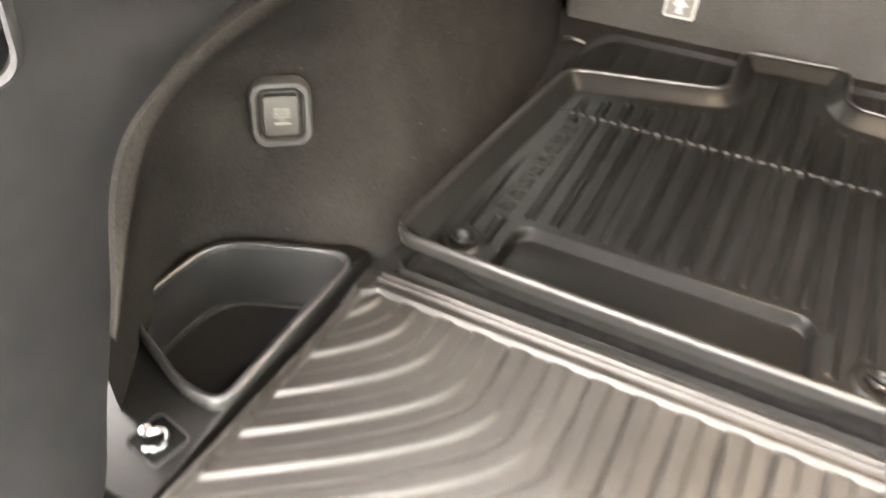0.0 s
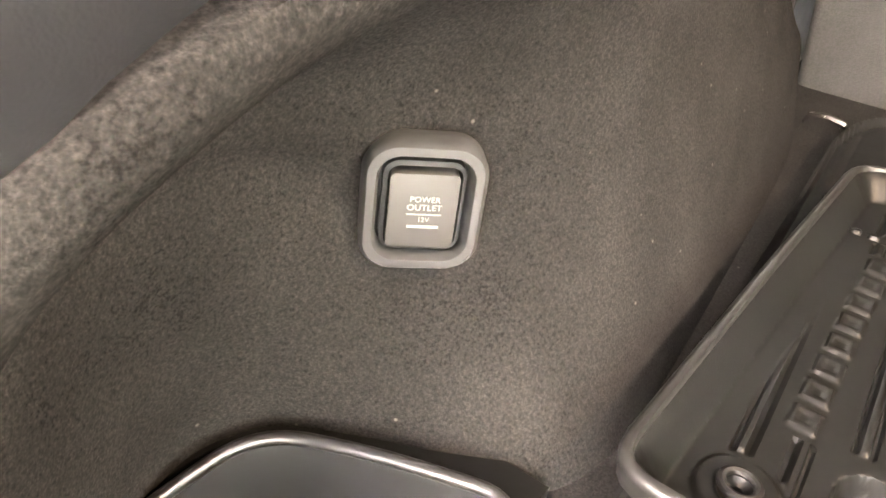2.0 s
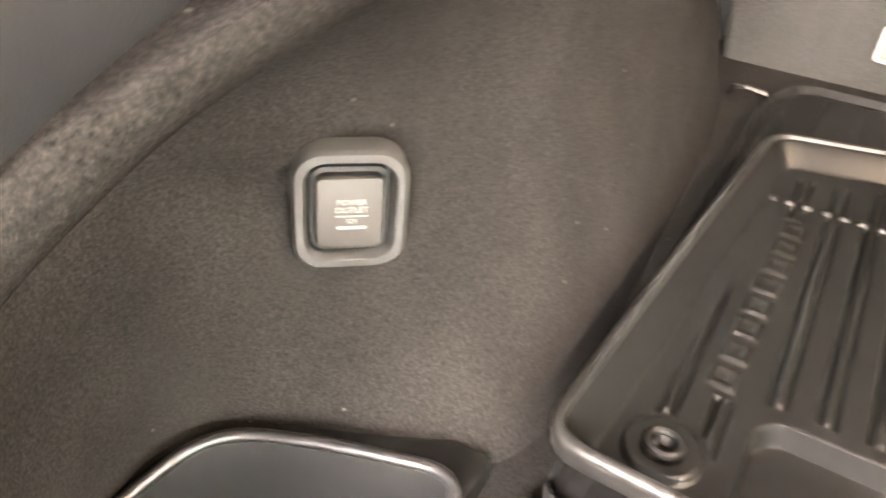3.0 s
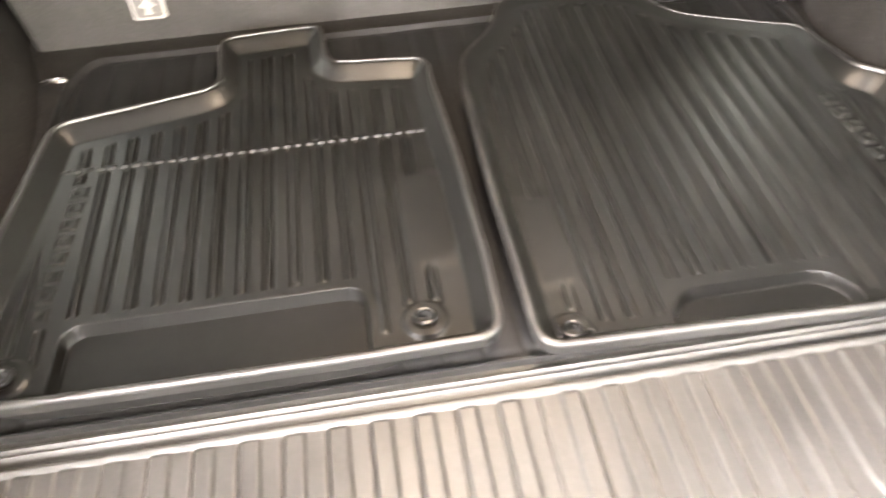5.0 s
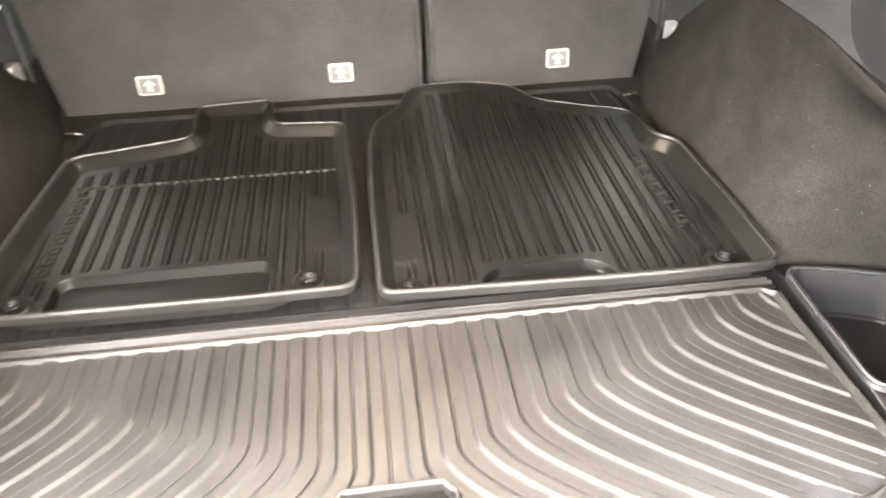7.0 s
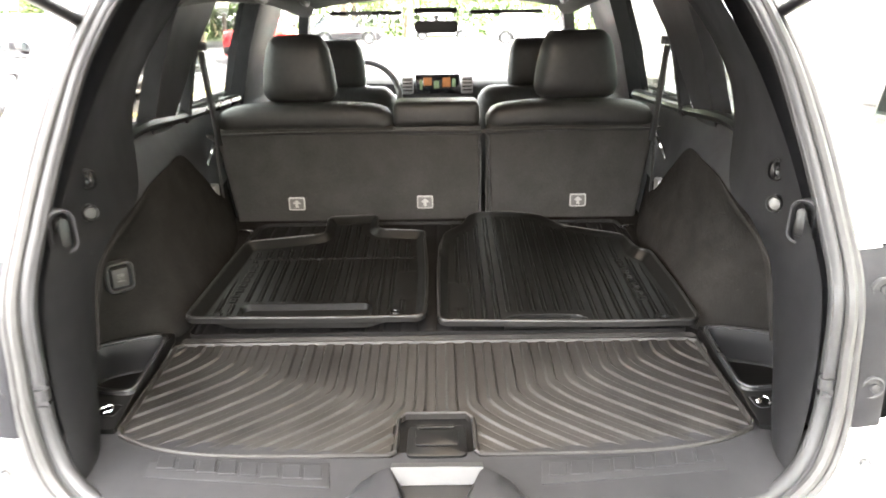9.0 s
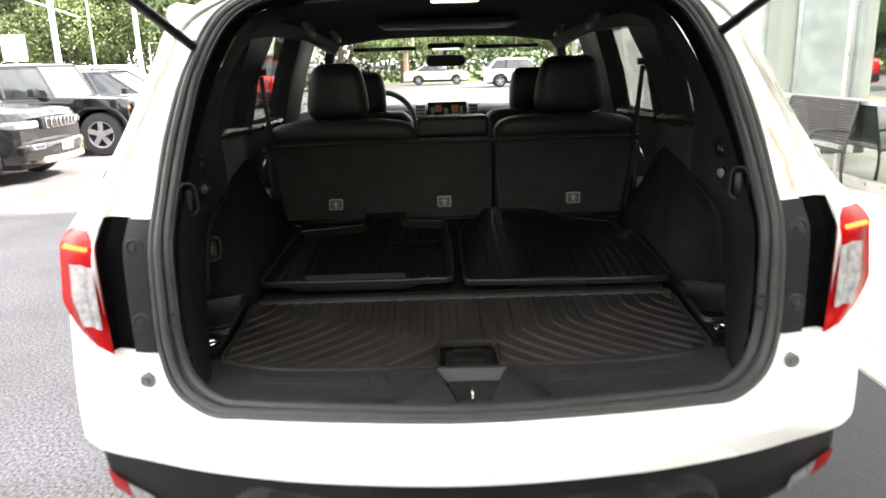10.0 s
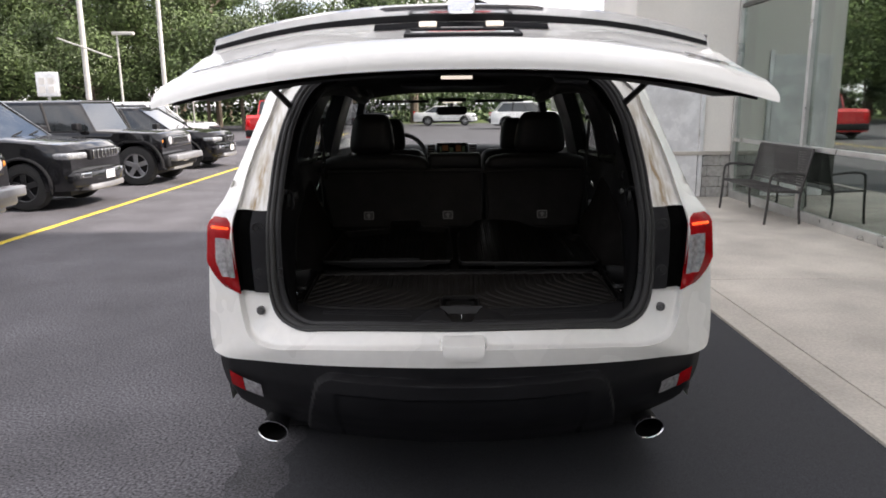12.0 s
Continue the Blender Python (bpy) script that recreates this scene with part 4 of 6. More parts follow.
# side ledges with storage bins
RIMS = {1: [(.648, .576), (.745, .555), (.826, .526), (.834, .440), (.826, .362), (.720, .328), (.648, .324)],
        -1: [(.648, .572), (.741, .543), (.806, .513), (.815, .440), (.812, .385), (.700, .342), (.648, .340)]}
for k in (-1, 1):
    loop = [Vector((p[0], p[1], 0)) for p in rounded(RIMS[k], .034, 8)]
    cx, cy = (.740, .450) if k > 0 else (.728, .452)
    def scaled(s, z):
        return [Vector((k * (cx + (p.x - cx) * s), cy + (p.y - cy) * s, z + .12 * (cy + (p.y - cy) * s - .45))) for p in loop]
    rows = [scaled(1.04, .912), scaled(1.02, .921), scaled(.985, .921), scaled(.962, .914), scaled(.945, .885), scaled(.925, .842), scaled(.920, .838)]
    bin_ = part("storage_bin", loft(rows, closed=True), BINWALL, suv, "black open side storage bin")
    rows = [scaled(.926, .843), scaled(.918, .8455), scaled(.908, .8450), scaled(.900, .841), scaled(.886, .8395), scaled(.50, .839), scaled(.001, .839)]
    # floor in the shade-darkened plastic, so it reads deeper than the walls
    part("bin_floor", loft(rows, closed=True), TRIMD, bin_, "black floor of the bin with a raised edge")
    part("bin_rim", tube(scaled(1.0, .9225), .0044, 10, closed=True), BINRIM, bin_, "smooth rounded bin rim")
    # ledge around the bin
    outer = []
    for p in loop:
        d = Vector((p.x - cx, p.y - cy, 0)).normalized()
        q = p + d * (.06 + .05 * float(smooth01(.0, -.6, d.y)))
        q.x = max(q.x, .648)
        q.y = min(q.y, .600)
        outer.append(q)
    rows = [[Vector((k * p.x, p.y, z + .12 * (p.y - .45))) for p in outer] for z in (.885, .902, .906)] + [scaled(1.03, .914)]
    # surround in the darkened plastic: shade beside the pillar put into colour
    part("bin_surround", loft(rows, closed=True), TRIMD, suv)
    b = box(.648, .80, .175, .31, .845, .868, .004)
    for v in b.verts:
        v.co.z += .12 * (v.co.y - .25)
        v.co.x *= k
    # ledge coloured darker to stand for the pillar's shade on it
    part("ledge", b, TRIMD, suv)
    # chrome lashing clip in its square cup
    m = Matrix.Translation((k * .681, .292, .8925)) @ Matrix.Rotation(radians(11 * k), 4, "Z") @ Matrix.Rotation(.12, 4, "X")
    # flat near-black plate in place of a sunk cup
    cup = part("lashing_cup", turned(prism(round_rect(.043, .036, .005), "z", -.006, .0008, .0004), m), SOOT_SHADE, suv, "black square lashing cup")
    part("cup_edge", tube([m @ Vector((x, y, .0008)) for x, y in round_rect(.046, .039, .006)], .0013, 6, closed=True), TRIM, cup)
    clip = bmesh.new()
    for q in (((-.016, -.006, .003), (-.010, -.004, .006), (-.004, .004, .007), (.004, .009, .006), (.010, .004, .005)),
              ((-.016, -.006, .003), (-.017, .000, .004), (-.010, .003, .005)),
              ((.000, -.015, .003), (.006, -.012, .005), (.011, -.006, .005), (.012, .002, .005))):
        merge(clip, tube([m @ Vector(p) for p in spline(q, 14)], .0026, 8))
    part("lashing_loop", clip, CHROME, cup, "chrome folding lashing clip")
    c = Vector((k * .630, 1.255, .987))
    part("lashing_loop", tube([c + Vector(q) for q in ((-.022, .0, -.004), (-.018, -.012, .008), (.0, -.015, .012), (.018, -.012, .008), (.022, 0, -.004))], .005, 8), CHROME, suv, "chrome lashing loop")

# sill trim with tread plates and latch housing
rows = []
for f in np.linspace(0, 1, 14):
    row = []
    for x in np.linspace(-.70, .70, 57):
        yf = -.086 + .36 * x * x
        yb = .168 + .19 * x * x
        y = yf + (yb - yf) * f
        zf = float(np.interp(abs(x), (0, .3, .5, .6, .66, .72), (.882, .878, .864, .862, .866, .872)))
        z = zf + (.862 - zf) * float(smooth01(.06, .30, f)) + .012 * abs(x) * f
        row.append((x, y, z))
    rows.append(row)
sill = part("sill_trim", loft(rows), TRIM, suv, "black plastic load sill")
for k in (-1, 1):
    tread = prism([(k * .19, .062), (k * .20, .135), (k * .545, .165), (k * .535, .100)], "z", .860, .8660, .001)
    tread = part("tread_plate", tread, TRIM, sill)
    for i in range(8):
        x = k * (.222 + i * .0405)
        y = .083 + .19 * (x * x - .04)
        b = box(x - .0165, x + .0165, y, y + .040, .8661, .8677, .0012, 1)
        for v in b.verts:
            v.co.x += (v.co.y - y) * .2 * k
        part("tread_block", b, TRIM, tread)
# latch housing: two smooth wings beside an angled cup
hs = part("latch_housing", box(-.12, .12, -.050, .05, .855, .866, .004), BLACKP, suv, "black latch housing in the sill")
for k in (-1, 1):
    b = loft([[(k * x, y, z) for x, y, z in row] for row in (
        [(.036, -.072, .872), (.040, -.070, .886), (.070, .030, .900), (.084, .078, .894), (.086, .086, .866)],
        [(.090, -.070, .870), (.092, -.066, .887), (.100, .015, .899), (.108, .066, .890), (.110, .074, .866)],
        [(.140, -.066, .868), (.142, -.060, .884), (.140, .000, .894), (.134, .046, .884), (.136, .054, .866)],
        [(.180, -.056, .866), (.178, -.050, .874), (.166, -.010, .878), (.150, .030, .872), (.150, .036, .864)],
        [(.196, -.046, .862), (.192, -.040, .864), (.180, -.012, .866), (.162, .022, .864), (.162, .026, .860)])])
    part("wing", b, BLACKP, hs, "smooth dark wing of the latch housing")
b = loft([[(-.038, -.070, .886), (-.056, .0, .897), (-.080, .072, .896)], [(-.028, -.066, .868), (-.044, .0, .872), (-.062, .052, .874)], [(.030, -.066, .868), (.046, .0, .872), (.066, .052, .874)], [(.040, -.070, .886), (.060, .0, .897), (.086, .070, .896)]])
b2 = loft([[(-.062, .052, .874), (-.080, .072, .896), (-.078, .086, .894)], [(.066, .052, .874), (.086, .070, .896), (.084, .086, .894)]])
merge(b, b2)
bmesh.ops.solidify(b, geom=b.faces[:], thickness=0.003)
part("latch_cup", b, CUP, hs, "grey angled latch cup")
part("striker", tube([(-.002, -.058, .872), (-.002, -.066, .890), (-.002, -.058, .898), (-.002, -.012, .890), (-.002, -.004, .872)], .0042, 8), CHROME, hs, "chrome latch striker")
# lift handle in the mat's notch
b = prism(round_rect(.116, .104, .012, cx=.002, cy=.202), "z", .852, .868, .003)
lh = part("floor_handle", b, TRIMD, suv, "black floor hatch handle")
b = prism(round_rect(.084, .058, .007, cx=.002, cy=.210), "z", .8682, .872, .002)
prism(round_rect(.076, .010, .004, cx=0, cy=.240), "z", .8722, .877, .0015, bm=b)
part("handle_flap", b, TRIMD, lh)

# side walls inside, pillars, headliner
for k in (-1, 1):
    o = [(1.36, .30), (3.30, .30), (3.30, 1.28), (3.0, 1.34), (1.20, 1.40), (.50, 1.40), (.50, 1.20), (1.36, 1.0)]
    part("door_lining", prism(o, "x", k * .775, k * .80, 0), TRIM, suv)
    def post(y0, y1, y2, y3, zb, zt, xb, xt, name, mat=TRIM, th=.05):
        rows = [[(k * xb, y0, zb), (k * xb, y1, zb), (k * (xb + th), y1, zb), (k * (xb + th), y0, zb)], [(k * (xb + xt) / 2 + k * .012, (y0 + y2) / 2, (zb + zt) / 2), (k * (xb + xt) / 2 + k * .012, (y1 + y3) / 2, (zb + zt) / 2), (k * ((xb + xt) / 2 + th + .012), (y1 + y3) / 2, (zb + zt) / 2), (k * ((xb + xt) / 2 + th + .012), (y0 + y2) / 2, (zb + zt) / 2)],
                [(k * xt, y2, zt), (k * xt, y3, zt), (k * (xt + th), y3, zt), (k * (xt + th), y2, zt)]]
        return part(name, loft(rows, closed=True, cap=True), mat, suv)
    post(.905, 1.05, .935, 1.28, 1.365, 1.76, .757, .632, "rear_door_post", th=.05)
    post(1.185, 1.212, 1.150, 1.185, 1.36, 1.72, .756, .650, "window_division_bar", BLACKP, th=.03)
    ledge = [(k * .752, .70, 1.385), (k * .748, .82, 1.402), (k * .756, 1.0, 1.392), (k * .770, 1.25, 1.378), (k * .772, 1.8, 1.365)]
    part("window_ledge", tube(spline(ledge, 16), .016, 8), TRIMD, suv)
    post(1.85, 2.22, 1.78, 2.18, 1.34, 1.76, .765, .630, "centre_post", th=.08)
    post(3.30, 3.40, 2.62, 2.70, 1.18, 1.71, .775, .610, "front_post")
    rail = [(k * .66, .90, 1.735), (k * .655, 1.3, 1.755), (k * .65, 2.0, 1.752), (k * .63, 2.62, 1.705)]
    part("roof_side_lining", tube(spline(rail, 16), .045, 10), HEADLINER, suv)
    for nm, pts, gm in (("quarter_glass", [(.60, 1.40), (.99, 1.40), (.99, 1.72), (.90, 1.72)], GLASSD), ("rear_door_glass", [(1.00, 1.38), (2.04, 1.36), (2.10, 1.74), (1.10, 1.74)], GLASST), ("front_door_glass", [(2.2, 1.35), (3.32, 1.28), (2.68, 1.70), (2.22, 1.74)], GLASS)):
        b = bmesh.new()
        vs = []
        for y, z in pts:
            f = (z - 1.36) / .38
            vs.append(b.verts.new((k * (.815 - .115 * f), y, z)))
        b.faces.new(vs)
        bmesh.ops.solidify(b, geom=b.faces[:], thickness=0.004)
        part(nm, b, gm, suv, smooth=False)
    # grab handles and coat hooks under the roof edge
    for y in (1.20, 1.92):
        p = [(k * .52, y - .06, 1.752), (k * .505, y - .05, 1.722), (k * .500, y, 1.712), (k * .505, y + .05, 1.722), (k * .52, y + .06, 1.752)]
        part("grab_handle", tube(spline(p, 14), .011, 8), TAGM, suv, "pale grey folding grab handle")
    # belt with its guide
    belt = part("seat_belt", loft([[(k * (.706 - .004 * f), 1.190 + .075 * f, 1.570 - .30 * f), (k * (.700 - .004 * f), 1.225 + .075 * f, 1.570 - .30 * f)] for f in np.linspace(0, 1, 6)]), SEAL, suv, "black webbing seat belt")
    belt.modifiers.new("thick", "SOLIDIFY").thickness = .003
    part("belt_guide", prism(round_rect(.05, .034, .012), "z", -.012, .012, .004), BLACKP, suv).location = (k * .705, 1.20, 1.585)
    # chrome-edged seat side lever
    part("seat_lever", tube(spline([(k * .765, 1.33, 1.20), (k * .752, 1.36, 1.245), (k * .742, 1.40, 1.275), (k * .735, 1.45, 1.285)], 10), .006, 8), CHROME, suv, "bright chrome lever edge")
    part("latch_block", box(k * .755 - .02, k * .755 + .02, 1.30, 1.35, 1.08, 1.135, .006), SATIN, suv)

rows = [[(x, y, 1.800 - .05 * (abs(x) / .64) ** 3 - .06 * max(0, (y - 1.6) / 1.05) ** 2 - .02 * max(0, (.9 - y) / .35)) for x in np.linspace(-.64, .64, 17)] for y in np.linspace(.575, 2.66, 18)]
bm = loft(rows)
bmesh.ops.solidify(bm, geom=bm.faces[:], thickness=-0.02)
part("headliner", bm, HEADLINER, suv, "grey cloth headliner")
fr = prism(round_rect(.62, .62, .05, cx=0, cy=1.98), "z", 1.762, 1.782, .006)
part("sunroof_frame", fr, TRIM, suv, "dark sunroof opening frame")
part("roof_lamp", box(-.07, .07, .655, .705, 1.770, 1.785, .004), LAMPW, suv, "lit cargo lamp")
rl = part("roof_console", box(-.10, .10, 2.44, 2.62, 1.672, 1.70, .012), TRIM, suv)
part("console_lamp", box(-.07, .07, 2.45, 2.50, 1.667, 1.673, .002), LAMPW, rl, "lit reading lamp")
for k in (-1, 1):
    v = part("sun_visor", box(k * .33 - .17, k * .33 + .17, 2.50, 2.66, 1.668, 1.688, .008), TRIM, suv, "dark sun visor with a pale label")
    part("visor_label", box(k * .36 - .06, k * .36 + .06, 2.493, 2.4995, 1.668, 1.685, 0), TAGM, v)
mir = part("rear_mirror", prism(round_rect(.22, .062, .025), "z", -.015, .015, .008), BLACKP, suv, "black rear-view mirror")
mir.matrix_basis = Matrix.Translation((0, 2.72, 1.610)) @ Matrix.Rotation(radians(90), 4, "X")
part("mirror_stem", tube([(0, 2.74, 1.60), (0, 2.78, 1.66), (0, 2.80, 1.70)], .012, 8), BLACKP, suv)
rows = [[(x, y, z - .05 * (abs(x) / .78) ** 3 + .018 * math.exp(-((x + .375) / .20) ** 2) * hood_) for x in np.linspace(-.78, .78, 41)]
        for y, z, hood_ in ((2.79, .85, 0), (2.80, 1.20, 0), (2.805, 1.275, .3), (2.815, 1.315, 1), (2.84, 1.335, 1), (2.90, 1.345, 1), (3.05, 1.350, .4), (3.25, 1.335, 0), (3.5, 1.27, 0))]
dash = part("dashboard", loft(rows), TRIM, suv, "dark dashboard with a lit screen")
scr = part("display", prism(round_rect(.230, .100, .010, cx=.002, cy=1.325), "y", 2.795, 2.785, .002), SCREEN, dash, "dark touch screen")
for x, z, w, h, mt in ((-.050, 1.338, .042, .040, SCR_O), (.048, 1.334, .040, .046, SCR_O), (.086, 1.330, .018, .040, SCR_G), (-.004, 1.322, .026, .036, SCR_G), (-.084, 1.322, .012, .050, SCR_G)):
    part("screen_tile", box(x - w / 2, x + w / 2, 2.7825, 2.7845, z - h / 2, z + h / 2, 0), mt, scr)
for k in (-1, 1):
    v = part("air_vent", box(k * .155 - .03, k * .155 + .03, 2.785, 2.82, 1.275, 1.365, .006), SATIN, dash)
    for i in range(4):
        part("vane", box(k * .155 - .024, k * .155 + .024, 2.778, 2.786, 1.290 + i * .018, 1.297 + i * .018, 0), BLACKP, v)
wheel_c = Vector((-.375, 2.66, 1.27))
ringp = []
for i in range(40):
    a = 2 * math.pi * i / 40
    ringp.append(wheel_c + Vector((.185 * math.cos(a), .07 * math.sin(a), .172 * math.sin(a))))
sw = part("steering_wheel", tube(ringp, .016, 10, closed=True), LEATHER, suv, "black leather steering wheel")
b = cyl(wheel_c, .065, (0, -1, .3), .05, 20, .012)
for a in (0, math.pi, -math.pi / 2):
    merge(b, tube([wheel_c, wheel_c + Vector((.17 * math.cos(a), .065 * math.sin(a), .16 * math.sin(a)))], .014, 8))
part("wheel_hub", b, SATIN, sw)


# ---------------------------------------------------------------- seats
def cushion(x0, x1, y0, y1, z0, z1, r, puff=.012, taper=0.0):
    bm = box(x0, x1, y0, y1, z0, z1, r, 4)
    cx, cy, cz = (x0 + x1) / 2, (y0 + y1) / 2, (z0 + z1) / 2
    bmesh.ops.subdivide_edges(bm, edges=[e for e in bm.edges if e.calc_length() > .05], cuts=4, use_grid_fill=True)
    for v in bm.verts:
        fx, fz = (v.co.x - cx) / (x1 - x0) * 2, (v.co.z - cz) / (z1 - z0) * 2
        w = max(0, 1 - fx * fx) * max(0, 1 - fz * fz)
        v.co.y += puff * w * (1 if v.co.y > cy else -1)
        v.co.x = cx + (v.co.x - cx) * (1 - taper * max(0, fz))
    return bm


def shoulder(x0, x1, y, z, dy, dz):
    """Upholstered top of a seat back: a rounded roll that dips towards its ends."""
    rows = []
    for f in np.linspace(-1, 1, 29):
        end = (1 - abs(f) ** 7) ** .5 if abs(f) < 1 else .0
        sy, sz = dy * (.55 + .45 * end), dz * (.40 + .60 * end)
        row = []
        for i in range(24):
            a = 2 * math.pi * i / 24
            c, q = math.cos(a), math.sin(a)
            row.append(((x0 + x1) / 2 + (x1 - x0) / 2 * f, y + sy * math.copysign(abs(c) ** .62, c), z - .012 * abs(f) ** 3 - (dz - sz) * .5 + sz * math.copysign(abs(q) ** .62, q)))
        rows.append(row)
    return loft(rows, closed=True, cap=True)


def headrest(x0, x1, y, z0, z1, seat):
    bm = cushion(x0, x1, y - .055, y + .055, z0, z1, .052, .012, .12)
    for v in bm.verts:
        f = (v.co.z - z0) / (z1 - z0)
        v.co.x += ((x0 + x1) / 2 - v.co.x) * (.17 * f - .03)
    h = part("headrest", bm, LEATHER, seat, "black leather headrest")
    for f in (.35, .65):
        x = x0 + (x1 - x0) * f
        part("post", cyl((x, y, z0 - .02), .007, (0, 0, 1), .09, 12), CHROME, h)


def latch_tag(x, z, seat):
    t = part("anchor_tag", prism(round_rect(.056, .045, .006, cx=x, cy=z), "y", 1.374, 1.379, .001), TAGW, seat, "pale child-anchor tag with a small symbol")
    part("tag_inset", prism(round_rect(.047, .036, .004, cx=x, cy=z), "y", 1.3736, 1.3742), TAGM, t)
    b = prism([(x - .007, z - .013), (x + .007, z - .013), (x + .0035, z - .002), (x + .014, z + .002), (x, z + .014), (x - .014, z + .002), (x - .0035, z - .002)], "y", 1.3722, 1.3732)
    part("tag_symbol", b, TAGW, t)


def rear_seat(x0, x1, tags, hr, arm, label):
    s = thing("rear_seat", label, "car seat", "folding rear seats")
    b = box(x0, x1, 1.383, 1.47, .955, 1.315, .014, 3)
    for v in b.verts:
        # lower outer corners are cut back
        f = max(0, (1.06 - v.co.z) / .10)
        side = -1 if x0 < -.5 else 1
        if (v.co.x - (x0 + x1) / 2) * side > 0:
            v.co.x -= side * .055 * f
    part("backrest", b, SEATBACK, s, "grey carpet-backed seat back")
    lo, hi = 1.300, 1.388
    xa, xb = (x0, arm[0] - .004) if arm else (x0, x1)
    part("shoulder", shoulder(xa, xb, 1.452, (lo + hi) / 2, .082, (hi - lo) / 2), LEATHER, s, "black leather seat shoulder")
    if arm:
        part("armrest", cushion(arm[0], arm[1], 1.366, 1.53, 1.312, 1.392, .020, .006), LEATHER, s, "black leather armrest")
        part("armrest_base", box(arm[0], arm[1], 1.376, 1.50, 1.285, 1.312, .006), LEATHER, s)
    pp = [(x0 + .012, 1.374, 1.02), (x0 + .004, 1.374, 1.26), (x0 + .03, 1.374, 1.292), (x1 - .03, 1.374, 1.296), (x1 - .006, 1.374, 1.27), (x1 - .004, 1.376, 1.0)]
    part("piping", tube(spline(pp, 60), .0045, 6), LEATHER, s, "dark piping along the top")
    headrest(*hr, s)
    for x in tags:
        latch_tag(x, 1.052, s)
    part("cushion", cushion(x0, x1, 1.45, 2.0, .70, .92, .05), LEATHER, s)
    return s


rear_seat(-.742, .152, (-.483, -.041), (-.588, -.335, 1.475, 1.385, 1.610), (-.142, .146), "wide rear seat section with black leather shoulder and carpeted back")
rear_seat(.172, .738, (.486,), (.335, .622, 1.475, 1.388, 1.614), None, "narrow rear seat section with black leather shoulder and carpeted back")
for k in (-1, 1):
    s = thing("front_seat", "black leather front seat facing the dashboard", "car seat", "front seats")
    part("backrest", cushion(k * .42 - .26, k * .42 + .26, 2.18, 2.34, .75, 1.365, .075, .02, .10), LEATHER, s)
    part("headrest", cushion(k * .455 - .135, k * .455 + .135, 2.24, 2.35, 1.34, 1.565, .045, .012, .12), LEATHER, s)
    part("cushion", cushion(k * .42 - .26, k * .42 + .26, 2.25, 2.78, .66, .84, .06, .02), LEATHER, s)
b = cushion(-.13, .13, 2.30, 2.78, .75, 1.0, .03)
part("centre_console", b, TRIM, suv)
part("cabin_floor", box(-.80, .80, 1.4, 3.3, .56, .60, 0), CARPET, suv)


# ---------------------------------------------------------------- power outlet in the left arch panel
on = Vector((.66, -.72, -.02)).normalized()
oc = Vector((-.7490, .5805, 1.0845)) - on * .0075 - Vector((0, 0, .004))
ox = Vector((0, 0, 1)).cross(on).normalized()
oy = on.cross(ox)
om = Matrix((ox, oy, on)).transposed().to_4x4()
om.translation = oc
om = om @ Matrix.Scale(.85, 4)
out = part("power_outlet", turned(loft([[(p[0], p[1], z) for p in round_rect(w, h, r, 7)] for w, h, r, z in ((.078, .092, .022, -.012), (.078, .092, .022, .004), (.072, .086, .019, .008), (.062, .075, .016, .008), (.058, .071, .014, .003), (.056, .069, .013, -.010))], closed=True), om), OUTLET, suv, "grey framed twelve-volt power outlet")
part("outlet_well", turned(prism(round_rect(.058, .071, .014), "z", -.012, -.008), om), TRIMD, out)
part("outlet_gasket", turned(loft([[(p[0], p[1], z) for p in round_rect(w, h, r, 6)] for w, h, r, z in ((.052, .064, .010, -.010), (.052, .064, .010, .002), (.047, .059, .008, .004), (.045, .057, .008, -.006))], closed=True), om), SEAL, out, "black inner gasket")
lid = part("outlet_lid", turned(prism(round_rect(.0435, .053, .004, cx=0, cy=-.002), "z", -.010, .0055, .0015), om), OUTCAP, out, "warm grey hinged lid with white print")
writing("print", "POWER", .0056, om @ Matrix.Translation((.001, .007, .0058)), PRINT, lid, "", .0002)
writing("print", "OUTLET", .0060, om @ Matrix.Translation((.001, .0012, .0058)), PRINT, lid, "", .0002)
part("print_line", turned(plate_box(.022, .0008, .0004, .001, -.0035, .0058), om), PRINT, lid)
writing("print", "12V", .0048, om @ Matrix.Translation((.001, -.0075, .0058)), PRINT, lid, "", .0002)
part("print_line", turned(plate_box(.020, .0020, .0004, .001, -.0125, .0058), om), PRINT, lid)


# ---------------------------------------------------------------- mats
def rib_start(x, y):
    """For a point of the cargo mat, where its curving rib starts along the far edge."""
    lo, hi = np.full(x.shape, -.2), np.maximum(x, 0) + 1e-4
    for _ in range(24):
        m = (lo + hi) / 2
        d = np.maximum(0, .30 + .42 * m - y)
        g = 1.5 * (d - .055 * (1 - np.exp(-d / .055)))
        big = m + g > x
        hi = np.where(big, m, hi)
        lo = np.where(big, lo, m)
    return (lo + hi) / 2


def ridge(ph, sharp=2.6):
    f = np.abs(2 * (ph - np.floor(ph)) - 1)
    return 1 - f ** sharp


